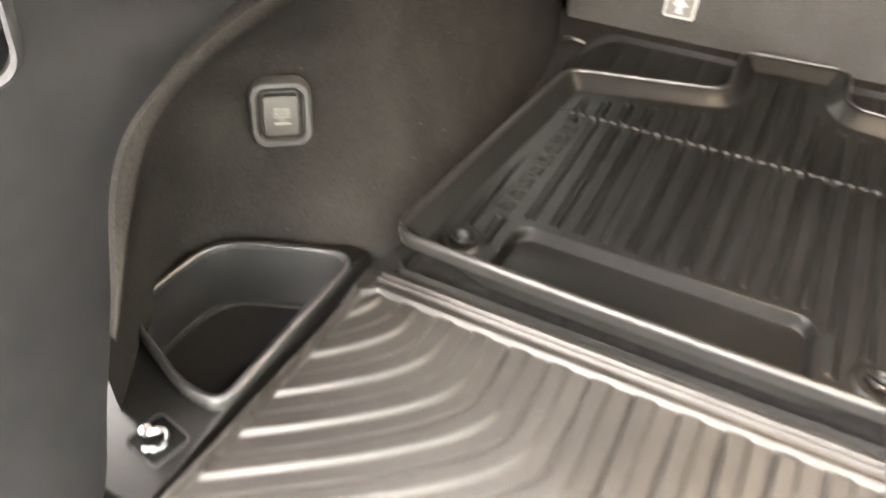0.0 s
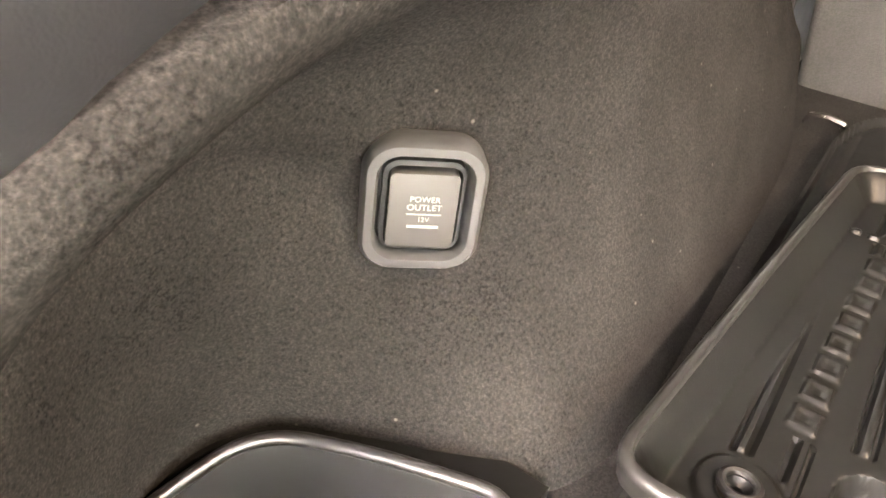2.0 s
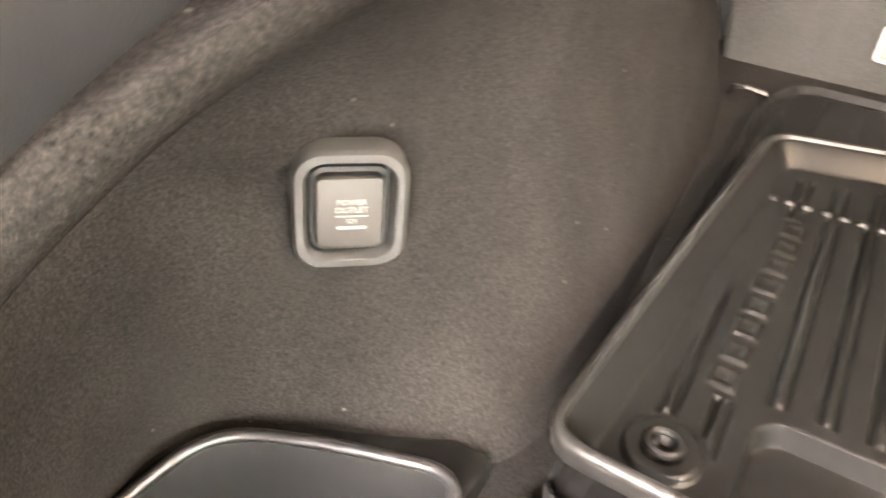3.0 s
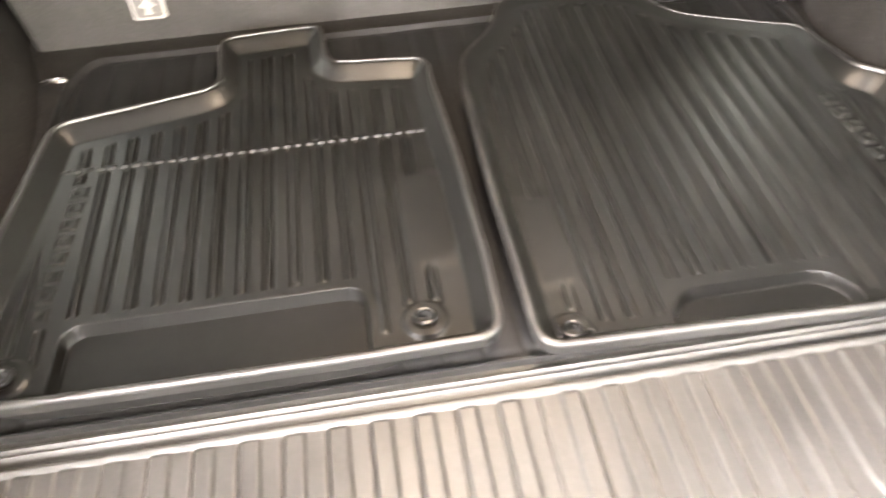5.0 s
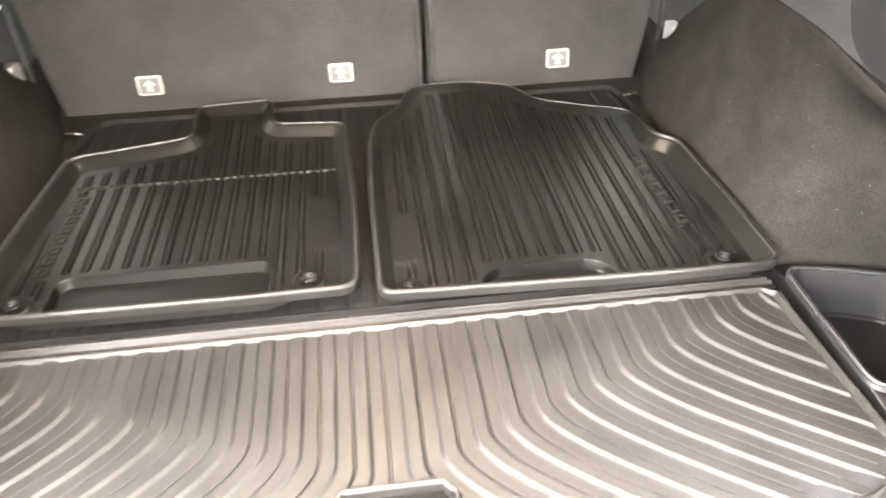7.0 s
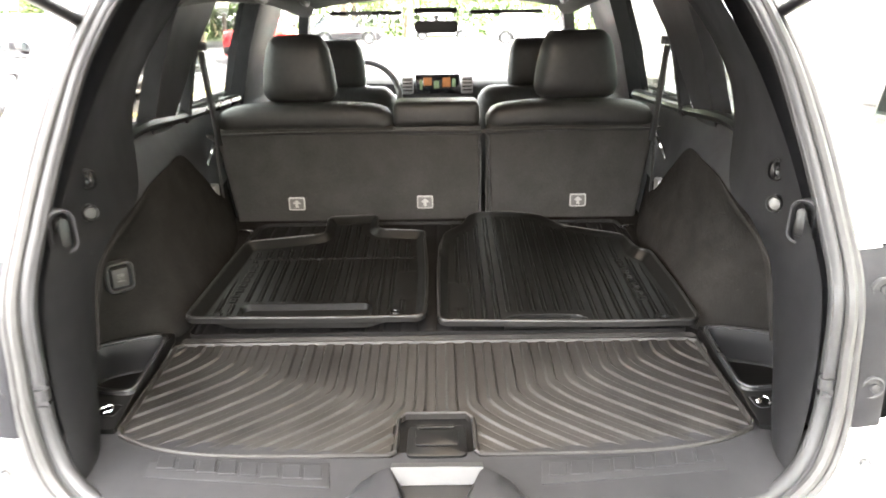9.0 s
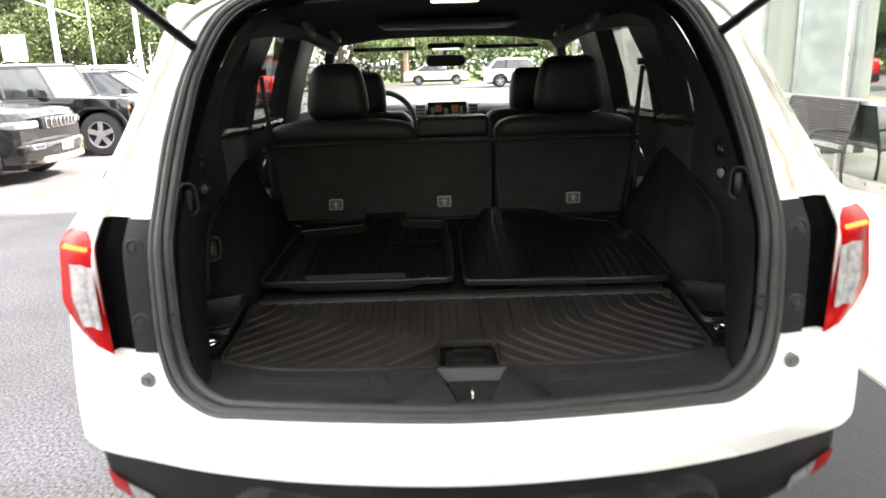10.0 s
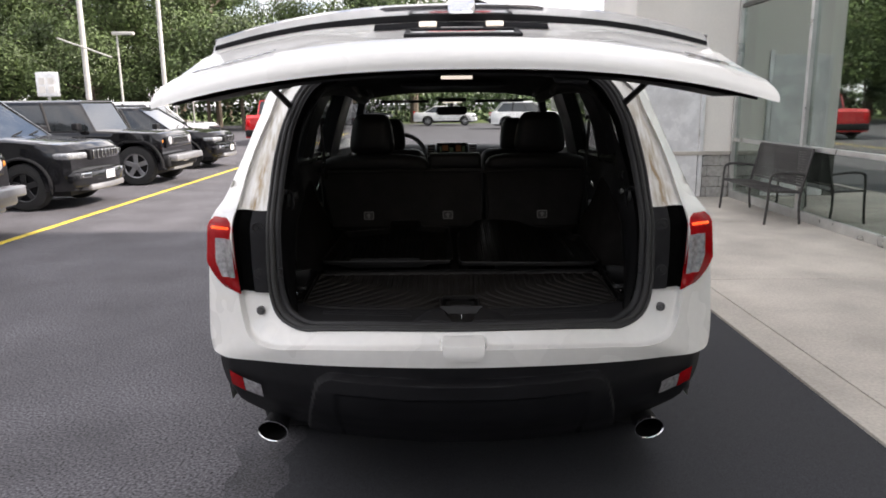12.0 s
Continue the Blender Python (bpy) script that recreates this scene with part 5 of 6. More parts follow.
def cargo_height(x, y, d):
    p = rib_start(np.abs(x), y) / .0447
    p = p - np.floor(p)
    step = smooth01(.45, .55, p) * smooth01(1.0, .92, p)
    crease = np.exp(-((np.minimum(p, 1 - p)) / .036) ** 2)
    h = (.0044 * step - .0027 * crease + .0004 * np.exp(-((p - .575) / .04) ** 2)) * smooth01(.007, .013, d)
    rim = (.0115 - .0050 * smooth01(.54, .56, y)) * smooth01(.0090, .0055, d) * (1 - .25 * smooth01(.003, .0, d))
    return h + rim + .002


front = [(x, .152 + .075 * (abs(x) / .64) ** 6) for x in np.linspace(-.634, -.085, 30)]
notch = [(-.074, .166), (-.073, .262), (-.060, .277), (.060, .277), (.073, .262), (.074, .166)]
front2 = [(-x, y) for x, y in reversed(front)]
edge = front + notch + front2 + [(.644, .245), (.630, .545), (.612, .566), (-.615, .566), (-.632, .545), (-.644, .245)]
cargo_mat = thing("cargo_mat", "ribbed charcoal rubber cargo mat lying on the load floor", "mat")
part("front_panel", moulded_sheet(edge, .0016, cargo_height, lambda x, y: .868 + .12 * (y - .25)), RUBBERC, cargo_mat, wind=False)


def hinge_height(x, y, d):
    return sum(a * np.exp(-((y - c) / w) ** 2) for a, c, w in ((.0040, .5790, .0024), (.0040, .5875, .0024))) + .001


part("fold_strip", moulded_sheet([(-.625, .567), (.640, .567), (.628, .5975), (-.622, .5975)], .0020, hinge_height, lambda x, y: .868 + .12 * (y - .25)), RUBBERC, cargo_mat, "folding strip with two thin ridges", wind=False)


def rear_height(x, y, d):
    return .0040 * ridge(x / .0452, 4.0) * smooth01(.008, .015, d) * smooth01(.610, .620, y) + .0100 * smooth01(.0062, .003, d) + .001


edge = [(-.615, .5985), (.622, .5985), (.618, 1.22), (.600, 1.30), (-.575, 1.30), (-.600, 1.26), (-.612, 1.2)]
# same rubber as the front panel; the mats' shade is in its colour
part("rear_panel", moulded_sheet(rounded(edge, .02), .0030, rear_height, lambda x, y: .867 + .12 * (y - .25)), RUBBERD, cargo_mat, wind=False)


def glyph(s, q):
    """Plain raised bar standing for one character of a row; s and q run 0 to 1 along and across."""
    edge = np.minimum(np.minimum(s, 1 - s), np.minimum(q, 1 - q))
    return smooth01(.02, .12, edge) * (1 - .6 * smooth01(.24, .34, edge))


def mat_height(x, y, d, ribs, brk, well, eyes, words, pads, lift=.030, low_back=0.0, raised=.0024):
    wall = lift * (.75 * np.clip((.0265 - d) / .021, 0, 1) + .25 * (1 - smooth01(.005, .029, d))) * (1 - low_back * smooth01(.95, 1.12, y))
    inside = smooth01(.026, .031, d)
    x0, x1, pitch, y0 = ribs
    off = np.abs(((x - x0) / pitch) % 1 - .5) * pitch
    twin = smooth01(.0024, .0008, np.abs(off - .0050))
    crest = smooth01(.0036, .0018, off)
    span = ((x > x0) & (x < x1)).astype(float)
    start = np.where(np.abs(x - well[0]) < well[3] + well[2] + .006, y0, y0 - .085)
    on = span * smooth01(.040, .046, d) * (smooth01(start, start + .005, y) * smooth01(brk, brk - .004, y) + smooth01(brk + .010, brk + .014, y))
    h = (-.0034 * twin + .0020 * crest) * on
    wx, wy, wr, ws = well
    rc = wr * (.35 if ws > .08 else .85)
    wd = np.sqrt(np.maximum(np.abs(x - wx) - ws - wr + rc, 0) ** 2 + np.maximum(y - wy - wr + rc, 0) ** 2) + wr - rc
    wv = smooth01(wr + .002, wr - .002, wd)
    h = h * (1 - smooth01(wr + .018, wr + .010, wd))
    for ex, ey in eyes:
        r = np.hypot(x - ex, y - ey)
        m = smooth01(.034, .030, r)
        h = h * (1 - m) + .004 * smooth01(.027, .023, r) * smooth01(.010, .014, r) - .004 * smooth01(.012, .008, r)
    for (ax, ay), (bx, by) in words:
        ux, uy = bx - ax, by - ay
        ln = math.hypot(ux, uy)
        s = ((x - ax) * ux + (y - ay) * uy) / ln
        q = ((x - ax) * -uy + (y - ay) * ux) / ln
        zone = smooth01(.015, .013, np.abs(q)) * ((s > -.004) & (s < ln + .004))
        h = h * (1 - zone)
        cell = s / ln * 8
        h = h + raised * zone * glyph((cell % 1 - .08) / .84, (q + .0105) / .021)
    dash = (np.abs(((x - x0) / pitch * 2) % 1 - .5) < .27).astype(float) * span * smooth01(.0038, .0022, np.abs(y - brk - .005))
    h = np.where(dash > .02, .0030 * dash, h)
    for px, py, sx, sy in pads:
        m = smooth01(1.10, .85, (np.abs((x - px) / sx) ** 4 + np.abs((y - py) / sy) ** 4) ** .25)
        h = h * (1 - m) + .0016 * m
    return (h * inside - .017 * wv * inside) + wall + .010


def mat_lip(outline, height, base, tray, slim=0.0):
    """Rounded bead along the top edge of a moulded mat, with its short outer wall."""
    n = len(outline)
    ring_ = []
    for i, (x, y) in enumerate(outline):
        z = float(base(np.array(x), np.array(y)) + height(np.array([x]), np.array([y]), np.array([.001]))[0])
        t = (Vector(outline[(i + 1) % n]) - Vector(outline[i - 1])).normalized()
        ring_.append((Vector((x, y, z)), Vector((t.y, -t.x, 0))))
    area = sum(outline[i][0] * outline[(i + 1) % n][1] - outline[(i + 1) % n][0] * outline[i][1] for i in range(n))
    sg_ = 1 if area > 0 else -1
    rows = []
    for o, dz in ((-.0062, -.0040), (-.0058, .0008), (-.0040, .0032), (-.0010, .0040), (.0016, .0030), (.0032, .0004), (.0030, -.0040), (.0016, -.0090), (.0008, -.0150)):
        rows.append([p + (q * (o * sg_) + Vector((0, 0, dz))) * (1 - slim * float(smooth01(1.0, 1.15, p.y))) for p, q in ring_])
    # bead in the lighter rubber, so its bright edge is partly painted
    part("lip", loft(rows, closed=True), RUBBERL, tray, "rounded upturned lip")


def mat_base(extra):
    return lambda x, y: .872 + .12 * (y - .25) + extra(x, y)


def left_height(x, y, d):
    return mat_height(x, y, d, (-.5790, -.058, .0317, .728), .980, (-.338, .650, .066, .104), [(-.556, .655), (-.105, .655)], [((-.538, .722), (-.527, .955))], [(-.078, .815, .036, .085)], .025, .35)


def right_height(x, y, d):
    return mat_height(x, y, d, (.0145, .6035, .0310, .662), 1.40, (.276, .590, .056, .052), [(.566, .612), (.050, .610)], [((.543, .715), (.528, .955))], [(.050, .75, .036, .075)], .024, .92, .0060)


lm = rounded([(-.622, .606), (-.45, .602), (-.20, .600), (-.028, .602), (-.024, .70), (-.026, .88), (-.036, 1.06), (-.034, 1.122), (-.186, 1.136), (-.190, 1.236), (-.350, 1.226), (-.346, 1.108), (-.578, 1.062), (-.600, .85)], .028)
left_base = mat_base(lambda x, y: .012 + .018 * smooth01(.95, 1.24, y))
left_mat = thing("floor_mat", "black moulded rubber floor mat with ribs, lying on the cargo mat", "mat", "loose floor mats")
tray = part("mat_tray", moulded_sheet(lm, .0017, left_height, left_base, lambda x, y: .012 + .016 * float(smooth01(.23, .16, abs(x + .336))) * float(smooth01(.66, .62, y))), RUBBER, left_mat, wind=False)
mat_lip(lm, left_height, left_base, tray, .5)
rm = rounded([(.006, .580), (.20, .574), (.45, .566), (.640, .568), (.636, .75), (.623, .955), (.588, .985), (.590, 1.06), (.586, 1.126), (.500, 1.156), (.396, 1.200), (.345, 1.266), (.25, 1.297), (.14, 1.294), (.104, 1.272), (.084, 1.21), (.024, 1.15), (.010, 1.05), (.004, .85)], .028)
right_base = mat_base(lambda x, y: .012 + .010 * smooth01(1.15, 1.32, y) * smooth01(.46, .32, x) + .006 * smooth01(1.0, 1.2, y))
right_mat = thing("floor_mat", "wide black rubber floor mat with curled edge on the cargo mat", "mat", "loose floor mats")
tray = part("mat_tray", moulded_sheet(rm, .0017, right_height, right_base, lambda x, y: .014), RUBBER, right_mat, wind=False)
mat_lip(rm, right_height, right_base, tray, .65)
for mt, pts in ((left_mat, [(-.556, .655), (-.105, .655)]), (right_mat, [(.566, .612), (.050, .610)])):
    for x, y in pts:
        z = .872 + .12 * (y - .25) + .029
        part("eyelet", tube([Vector((x + .011 * math.cos(a), y + .011 * math.sin(a), z + .000)) for a in (2 * math.pi * i / 20 for i in range(20))], .003, 8, closed=True), TRIMD, mt, "black plastic fixing eyelet")


# ---------------------------------------------------------------- the lot
ASPHALT = material("worn_grey_asphalt", (0.092, 0.089, 0.096), 0.85, spec=0.3, var=0.85, scale=70, scale2=1.3, var2=0.26, bump=0.6, bscale=210, rvar=0.06)
CONCRETE = material("pale_broom_finished_concrete", (0.46, 0.425, 0.375), 0.85, spec=0.3, var=0.12, scale=50, scale2=1.4, var2=0.2, bump=0.4, bscale=160)
JOINT = material("dark_joint_filler", (0.12, 0.115, 0.105), 0.9, var=0.2)
YELLOW = material("worn_yellow_road_paint", (0.62, 0.47, 0.05), 0.7, var=0.25, scale=40, scale2=3, var2=0.2)
STUCCO = material("warm_white_stucco", (0.74, 0.71, 0.66), 0.9, spec=0.2, var=0.05, scale=60, scale2=1.0, var2=0.05, bump=0.4, bscale=90)
STONE = material("grey_split_block", (0.33, 0.32, 0.30), 0.9, var=0.2, scale=20, bump=0.6, bscale=40, island=0.12)
# plain grey for the added wall that blocks rear sky
SKYBLOCK = material("sky_blocker_grey", (0.20, 0.195, 0.185), 0.9, var=0.1, scale=20, scale2=0.6)
ALU = material("brushed_aluminium_frame", (0.52, 0.52, 0.50), 0.35, metal=0.7, var=0.05)
FRAMED = material("dark_bronze_frame", (0.10, 0.10, 0.095), 0.4, metal=0.5, var=0.08)
IRON = material("dark_bronze_painted_steel", (0.045, 0.042, 0.040), 0.45, metal=0.2, var=0.15, bump=0.1)
FLOORIN = material("pale_showroom_tile", (0.42, 0.41, 0.38), 0.25, var=0.05)
GLASSB = glass_material("green_storefront_glass", (0.50, 0.60, 0.55), 1.6, (0.74, 0.80, 0.76))
BARK = material("grey_brown_bark", (0.13, 0.10, 0.075), 0.9, var=0.3, bump=0.6, bscale=30)
LEAF = material("mid_green_leaves", (0.070, 0.105, 0.030), 0.6, var=0.3, scale=2.0, scale2=0.25, var2=0.35, island=0.45)
LEAFD = material("deep_green_leaves", (0.050, 0.085, 0.026), 0.6, var=0.3, scale=2.0, scale2=0.25, var2=0.35, island=0.45)
GRASS = material("mown_grass", (0.10, 0.14, 0.035), 0.9, var=0.35, scale=6, scale2=0.3, var2=0.25)
POLE = material("pale_galvanised_pole", (0.45, 0.44, 0.41), 0.6, var=0.1)
CARBLACK = material("black_metallic_paint", (0.005, 0.005, 0.006), 0.10, spec=0.3, coat=0.6, var=0.05, rvar=0.03)
CARGREY = material("dark_grey_metallic_paint", (0.008, 0.0084, 0.0096), 0.12, spec=0.3, coat=0.6, var=0.05, rvar=0.03)
CARWHITE = material("white_metallic_paint", (0.72, 0.72, 0.72), 0.25, coat=1.0, var=0.03)
CARRED = material("bright_red_paint", (0.50, 0.015, 0.018), 0.22, coat=1.0, var=0.04)
DARKRIM = material("dark_machined_alloy", (0.07, 0.07, 0.072), 0.3, metal=0.7, var=0.1)
TYRE = material("matt_tyre_rubber", (0.022, 0.022, 0.022), 0.8, var=0.2, bump=0.3)
CARGLASS = material("dark_reflective_car_window", (0.02, 0.024, 0.026), 0.06, coat=1.0)
HEADL = material("clear_headlamp_lens", (0.32, 0.33, 0.34), 0.12, metal=0.5, coat=1.0, var=0.5, scale=30, bump=0.5, bscale=40)
AMBER = material("amber_lamp_lens", (0.70, 0.22, 0.02), 0.2, coat=1.0)

rows = [[(x, y, 0.0) for x in (-900, -200, -60, -20, -8, 0, 4, 20, 60, 200, 900)] for y in (-900, -200, -60, -20, -6, 0, 10, 30, 80, 250, 900)]
structure("ground", loft(rows), ASPHALT, "worn grey asphalt parking lot")
structure("grass_verge", loft([[(x, y, .02 if 58 < y < 200 else -.01) for x in np.linspace(-160, 160, 20)] for y in (57, 58.5, 75, 110, 200)]), GRASS, "strip of mown grass beyond the lot")

structure("road_line_1", box(-5.68, -5.57, -30, 40, 0.001, 0.004), YELLOW, "long yellow painted line on the asphalt")

# asphalt tone between grey and dark, for the fading edge of shade
SHADE_EDGE = material("half_shaded_asphalt", (0.064, 0.063, 0.068), 0.82, spec=0.3, var=0.7, scale=90, scale2=2.2, var2=0.4, bump=0.65, bscale=220)
# dark kerbside asphalt, darkened further to carry the car's contact shade
TAR = material("dark_asphalt_with_shade", (0.034, 0.035, 0.039), 0.8, spec=0.3, var=0.45, scale=160, scale2=1.1, var2=0.22, bump=0.7, bscale=230)
# painted fade from the shaded ground at the car to open asphalt
structure("shade_fade", loft([[(x + .06 * math.sin(y * 1.7) + f * math.sin(y * 8.3 + x) + f * .8 * math.sin(y * 19 + 2 * x), y, .002) for x, f in ((-1.10, .035), (-.74, .0))] for y in np.linspace(-14, 24, 700)]), SHADE_EDGE, "ragged half-dark strip painting the fade of the car's shade")
# resurfaced beside the kerb; its part under the car is painted shade
structure("asphalt_strip", loft([[(x, y, z) for x, z in ((-.84 + .06 * math.sin(y * 1.7) + .03 * math.sin(y * 7.1) + .02 * math.sin(y * 17 + 1) + .012 * math.sin(y * 41), .004), (1.10, .005), (1.20, .010), (1.6, .06), (1.96, .106))] for y in np.linspace(-14, 24, 700)]), TAR, "dark resurfaced strip rising to the pavement edge, widened to paint the car's shade")
# pavement with kerb and sawn joints
rows = []
xs = np.linspace(1.94, 4.52, 12)
slabs = [(-14, -2.8), (-2.8, .42), (.42, 3.52), (3.52, 6.5), (6.5, 9.3), (9.3, 24)]
pave = structure("pavement", box(1.952, 4.70, -14, 24, 0.0, .112), JOINT, "concrete pavement with a raised kerb")
for i, (a, b) in enumerate(slabs):
    for x0, x1 in ((1.94, 2.18), (2.18, 4.56)):
        bm = box(x0 + .004, x1 - .004, a + .005, b - .005, .0, .122, .008, 2)
        part("slab", bm, CONCRETE, pave)

# storefront
GX = 4.58
for i, (a, b) in enumerate(((-12, -6), (-6, -1), (-1, 9.0))):
    structure("low_wall_%d" % (i + 1), box(GX - .03, GX + .09, a, b, .12, .24, .008), ALU, "aluminium sill under the storefront glass")
mull = [8.95, 6.71, 4.47, 2.23, 0.0, -2.23, -4.46, -6.7, -8.95]
for i, y in enumerate(mull):
    structure("mullion_%d" % (i + 1), box(GX - .045, GX + .075, y - .035, y + .035, .22, 4.2, .006), ALU, "upright aluminium storefront mullion")
    structure("mullion_cap_%d" % (i + 1), box(GX + .077, GX + .22, y - .03, y + .03, .22, 4.2, .006), FRAMED, "dark inner part of the mullion")
for i, z in enumerate((1.02, 3.05)):
    structure("transom_%d" % (i + 1), box(GX - .03, GX + .06, -12, 8.95, z, z + .06, .006), FRAMED if i else ALU, "level storefront transom")
for i in range(len(mull) - 1):
    g = structure("window_%d" % (i + 1), box(GX + .005, GX + .012, mull[i + 1] + .035, mull[i] - .035, .24, 4.2), GLASSB, "large green-tinted storefront pane")
    g.visible_shadow = False
structure("wall_east", box(GX - .02, GX + .3, -12, 6.2, 4.2, 9.0), STUCCO, "warm white stucco fascia above the glass")
structure("wall_fascia", box(GX - .02, GX + .3, 6.2, 9.0, 4.2, 4.7), STUCCO, "warm white stucco fascia of the lower wing")
structure("wall_upper_side", box(GX + .3, 16, 6.0, 6.2, 4.7, 9.0), STUCCO, "side of the taller storey")
structure("wall_north", box(2.95, 4.66, 9.02, 9.6, .80, 3.6), STUCCO, "warm white stucco return wall")
structure("wall_north_side", box(2.95, 3.25, 9.6, 11.4, .80, 3.6), STUCCO, "warm white stucco side wall")
base = structure("stone_base", box(2.93, 4.56, 9.022, 9.6, .10, .80), JOINT, "grey split-block base course")
side_base = structure("stone_base_side", box(2.93, 3.25, 9.6, 11.4, .10, .80), JOINT, "grey split-block base course")
for j in range(4):
    z = .115 + j * .172
    for i in range(-1, 5):
        x0 = 2.93 + i * .42 + (.21 if j % 2 else 0)
        a, b = max(x0, 4.11), min(x0 + .412, 4.535)
        if b - a > .05:
            part("block", box(a, b, 8.995, 9.06, z, z + .164, .010, 1), STONE, base)
    for i in range(4):
        y0 = 9.31 + i * .42 + (.21 if j % 2 else 0)
        part("block", box(2.905, 2.96, y0, y0 + .412, z, z + .164, .010, 1), STONE, side_base)
structure("coping", box(2.90, 4.53, 8.97, 9.62, .80, .86, .01), CONCRETE, "pale coping above the block base")
door = structure("door_1", box(3.10, 4.02, 9.00, 9.04, .13, 2.35, .006), CARWHITE, "plain white steel side door in the return wall")
part("hinge", cyl((4.03, 8.995, 1.95), .014, (0, 0, 1), .10, 10), POLE, door)
part("hinge", cyl((4.03, 8.995, 1.15), .014, (0, 0, 1), .10, 10), POLE, door)
part("door_frame", box(4.03, 4.10, 8.985, 9.03, .13, 2.42, .006), CARWHITE, door)
# showroom behind the glass
structure("floor_showroom", box(GX + .1, 16, -12, 9.2, .05, .14), FLOORIN, "pale tiled showroom floor")
structure("ceiling_showroom", box(GX + .1, 16, -12, 9.2, 4.0, 4.1), STUCCO, "white showroom ceiling")
structure("wall_showroom_end", box(4.7, 16, 9.05, 9.25, .1, 4.7), STUCCO, "plain end wall of the showroom")
structure("wall_showroom", box(15.8, 16, -12, 9.2, .1, 4.1), STUCCO, "plain back wall of the showroom")
structure("wall_south", box(GX, 16, -12.2, -12.0, 0, 9.0), STUCCO, "plain end wall")
# unseen wall, added to hold back sky light entering the load bay
structure("wall_sky_block", box(-16, GX, -13.4, -13.0, 0, 4.0), SKYBLOCK, "unseen grey wall added behind to block the low rear sky")
structure("roof_slab_low", box(GX - .02, 16, 6.2, 9.26, 4.7, 4.8), STUCCO, "flat lower roof")
structure("roof_slab", box(GX - .02, 16, -12.2, 6.2, 9.0, 9.2), STUCCO, "flat roof")


# ---------------------------------------------------------------- bench and chairs
def bench(x0, x1, y0, y1, z0, label):
    """A slatted-steel garden bench, its back towards higher x."""
    b = thing("bench", label, "bench", at=(0, 0, 0))
    for y in (y0, y1):
        f = spline([(x0 - .02, y, z0), (x0, y, z0 + .25), (x0 + .015, y, z0 + .56), (x0 + .06, y, z0 + .635), (x0 + .22, y, z0 + .645), (x1 + .02, y, z0 + .62)], 24)
        part("arm", tube(f, .017, 8), IRON, b)
        f = spline([(x1 + .0, y, z0), (x1 - .02, y, z0 + .22), (x1 - .01, y, z0 + .42), (x1 + .05, y, z0 + .70), (x1 + .10, y, z0 + .93)], 20)
        part("back_leg", tube(f, .017, 8), IRON, b)
        part("side_rail", tube([(x0, y, z0 + .42), (x1, y, z0 + .40)], .014, 8), IRON, b)
    n = 16
    for i in range(n):
        x = x0 + (x1 - x0) * (i + .5) / n
        part("seat_slat", box(x - .009, x + .009, y0, y1, z0 + .405, z0 + .415), IRON, b)
    for i in range(15):
        z = z0 + .50 + .42 * i / 14
        x = x1 + .01 + .09 * (z - z0 - .42) / .5
        part("back_slat", box(x - .003, x + .003, y0, y1, z, z + .0265), IRON, b)
    for z, x in ((.93, x1 + .10), (.48, x1 + .01)):
        part("rail", tube([(x, y0, z0 + z), (x, y1, z0 + z)], .014, 8), IRON, b)
    return b


bench(3.98, 4.40, 6.30, 7.78, .122, "dark steel bench with armrests against the storefront glass")


def office_chair(x, y, z0):
    c = thing("mesh_chair", "black mesh chair on splayed legs behind the glass", "chair")
    part("back", cushion(x - .24, x + .24, y - .03, y + .03, z0 + .50, z0 + 1.0, .025, .02), BLACKP, c)
    part("seat", cushion(x - .24, x + .24, y - .45, y - .02, z0 + .42, z0 + .49, .025, 0), BLACKP, c)
    for sx in (-1, 1):
        for ey in (-.52, .06):
            part("leg", tube(spline([(x + sx * .10, y - .22, z0 + .42), (x + sx * .20, y - .22 + (ey + .22) * .6, z0 + .30), (x + sx * .30, y + ey, z0 + .01)], 10), .014, 8), IRON, c)
    return c


office_chair(5.55, 5.55, .14)
table = thing("side_table", "dark round table behind the storefront glass", "table")
part("top", cyl((6.25, 6.3, .86), .45, (0, 0, 1), .03, 32, .006), BLACKP, table)
part("pedestal", cyl((6.25, 6.3, .50), .05, (0, 0, 1), .70, 16), BLACKP, table)
part("foot", cyl((6.25, 6.3, .155), .28, (0, 0, 1), .03, 24, .006), BLACKP, table)


# ---------------------------------------------------------------- parked vehicles
def wheel_at(parent, x, y, r, w, side, finish):
    prof = [(r * .62, 0), (r * .80, 0), (r * .95, .02), (r, .06), (r, w - .06), (r * .95, w - .02), (r * .80, w), (r * .62, w)]
    rows = [[(x + rr * math.cos(a), y + side * (d - w), r + rr * math.sin(a)) for a in (2 * math.pi * i / 30 for i in range(30))] for rr, d in prof]
    t = part("wheel", loft(rows, closed=True), TYRE, parent, "black tyre on an alloy rim")
    part("wheel_well", cyl((x, y - side * .10, r), r * .63, (0, 1, 0), .05, 26), BLACKP, t)
    b = tube([(x + r * .60 * math.cos(a), y - side * .03, r + r * .60 * math.sin(a)) for a in (2 * math.pi * i / 26 for i in range(26))], r * .045, 6, closed=True)
    for i in range(5):
        s = box(-r * .115, r * .115, -.012, .012, r * .08, r * .60, .008, 1)
        turned(s, Matrix.Translation((x, y - side * .028, r)) @ Matrix.Rotation(2 * math.pi * i / 5, 4, "Y"))
        merge(b, s)
    cyl((x, y - side * .02, r), r * .16, (0, 1, 0), .04, 16, .006, bm=b)
    part("rim", b, finish, t)


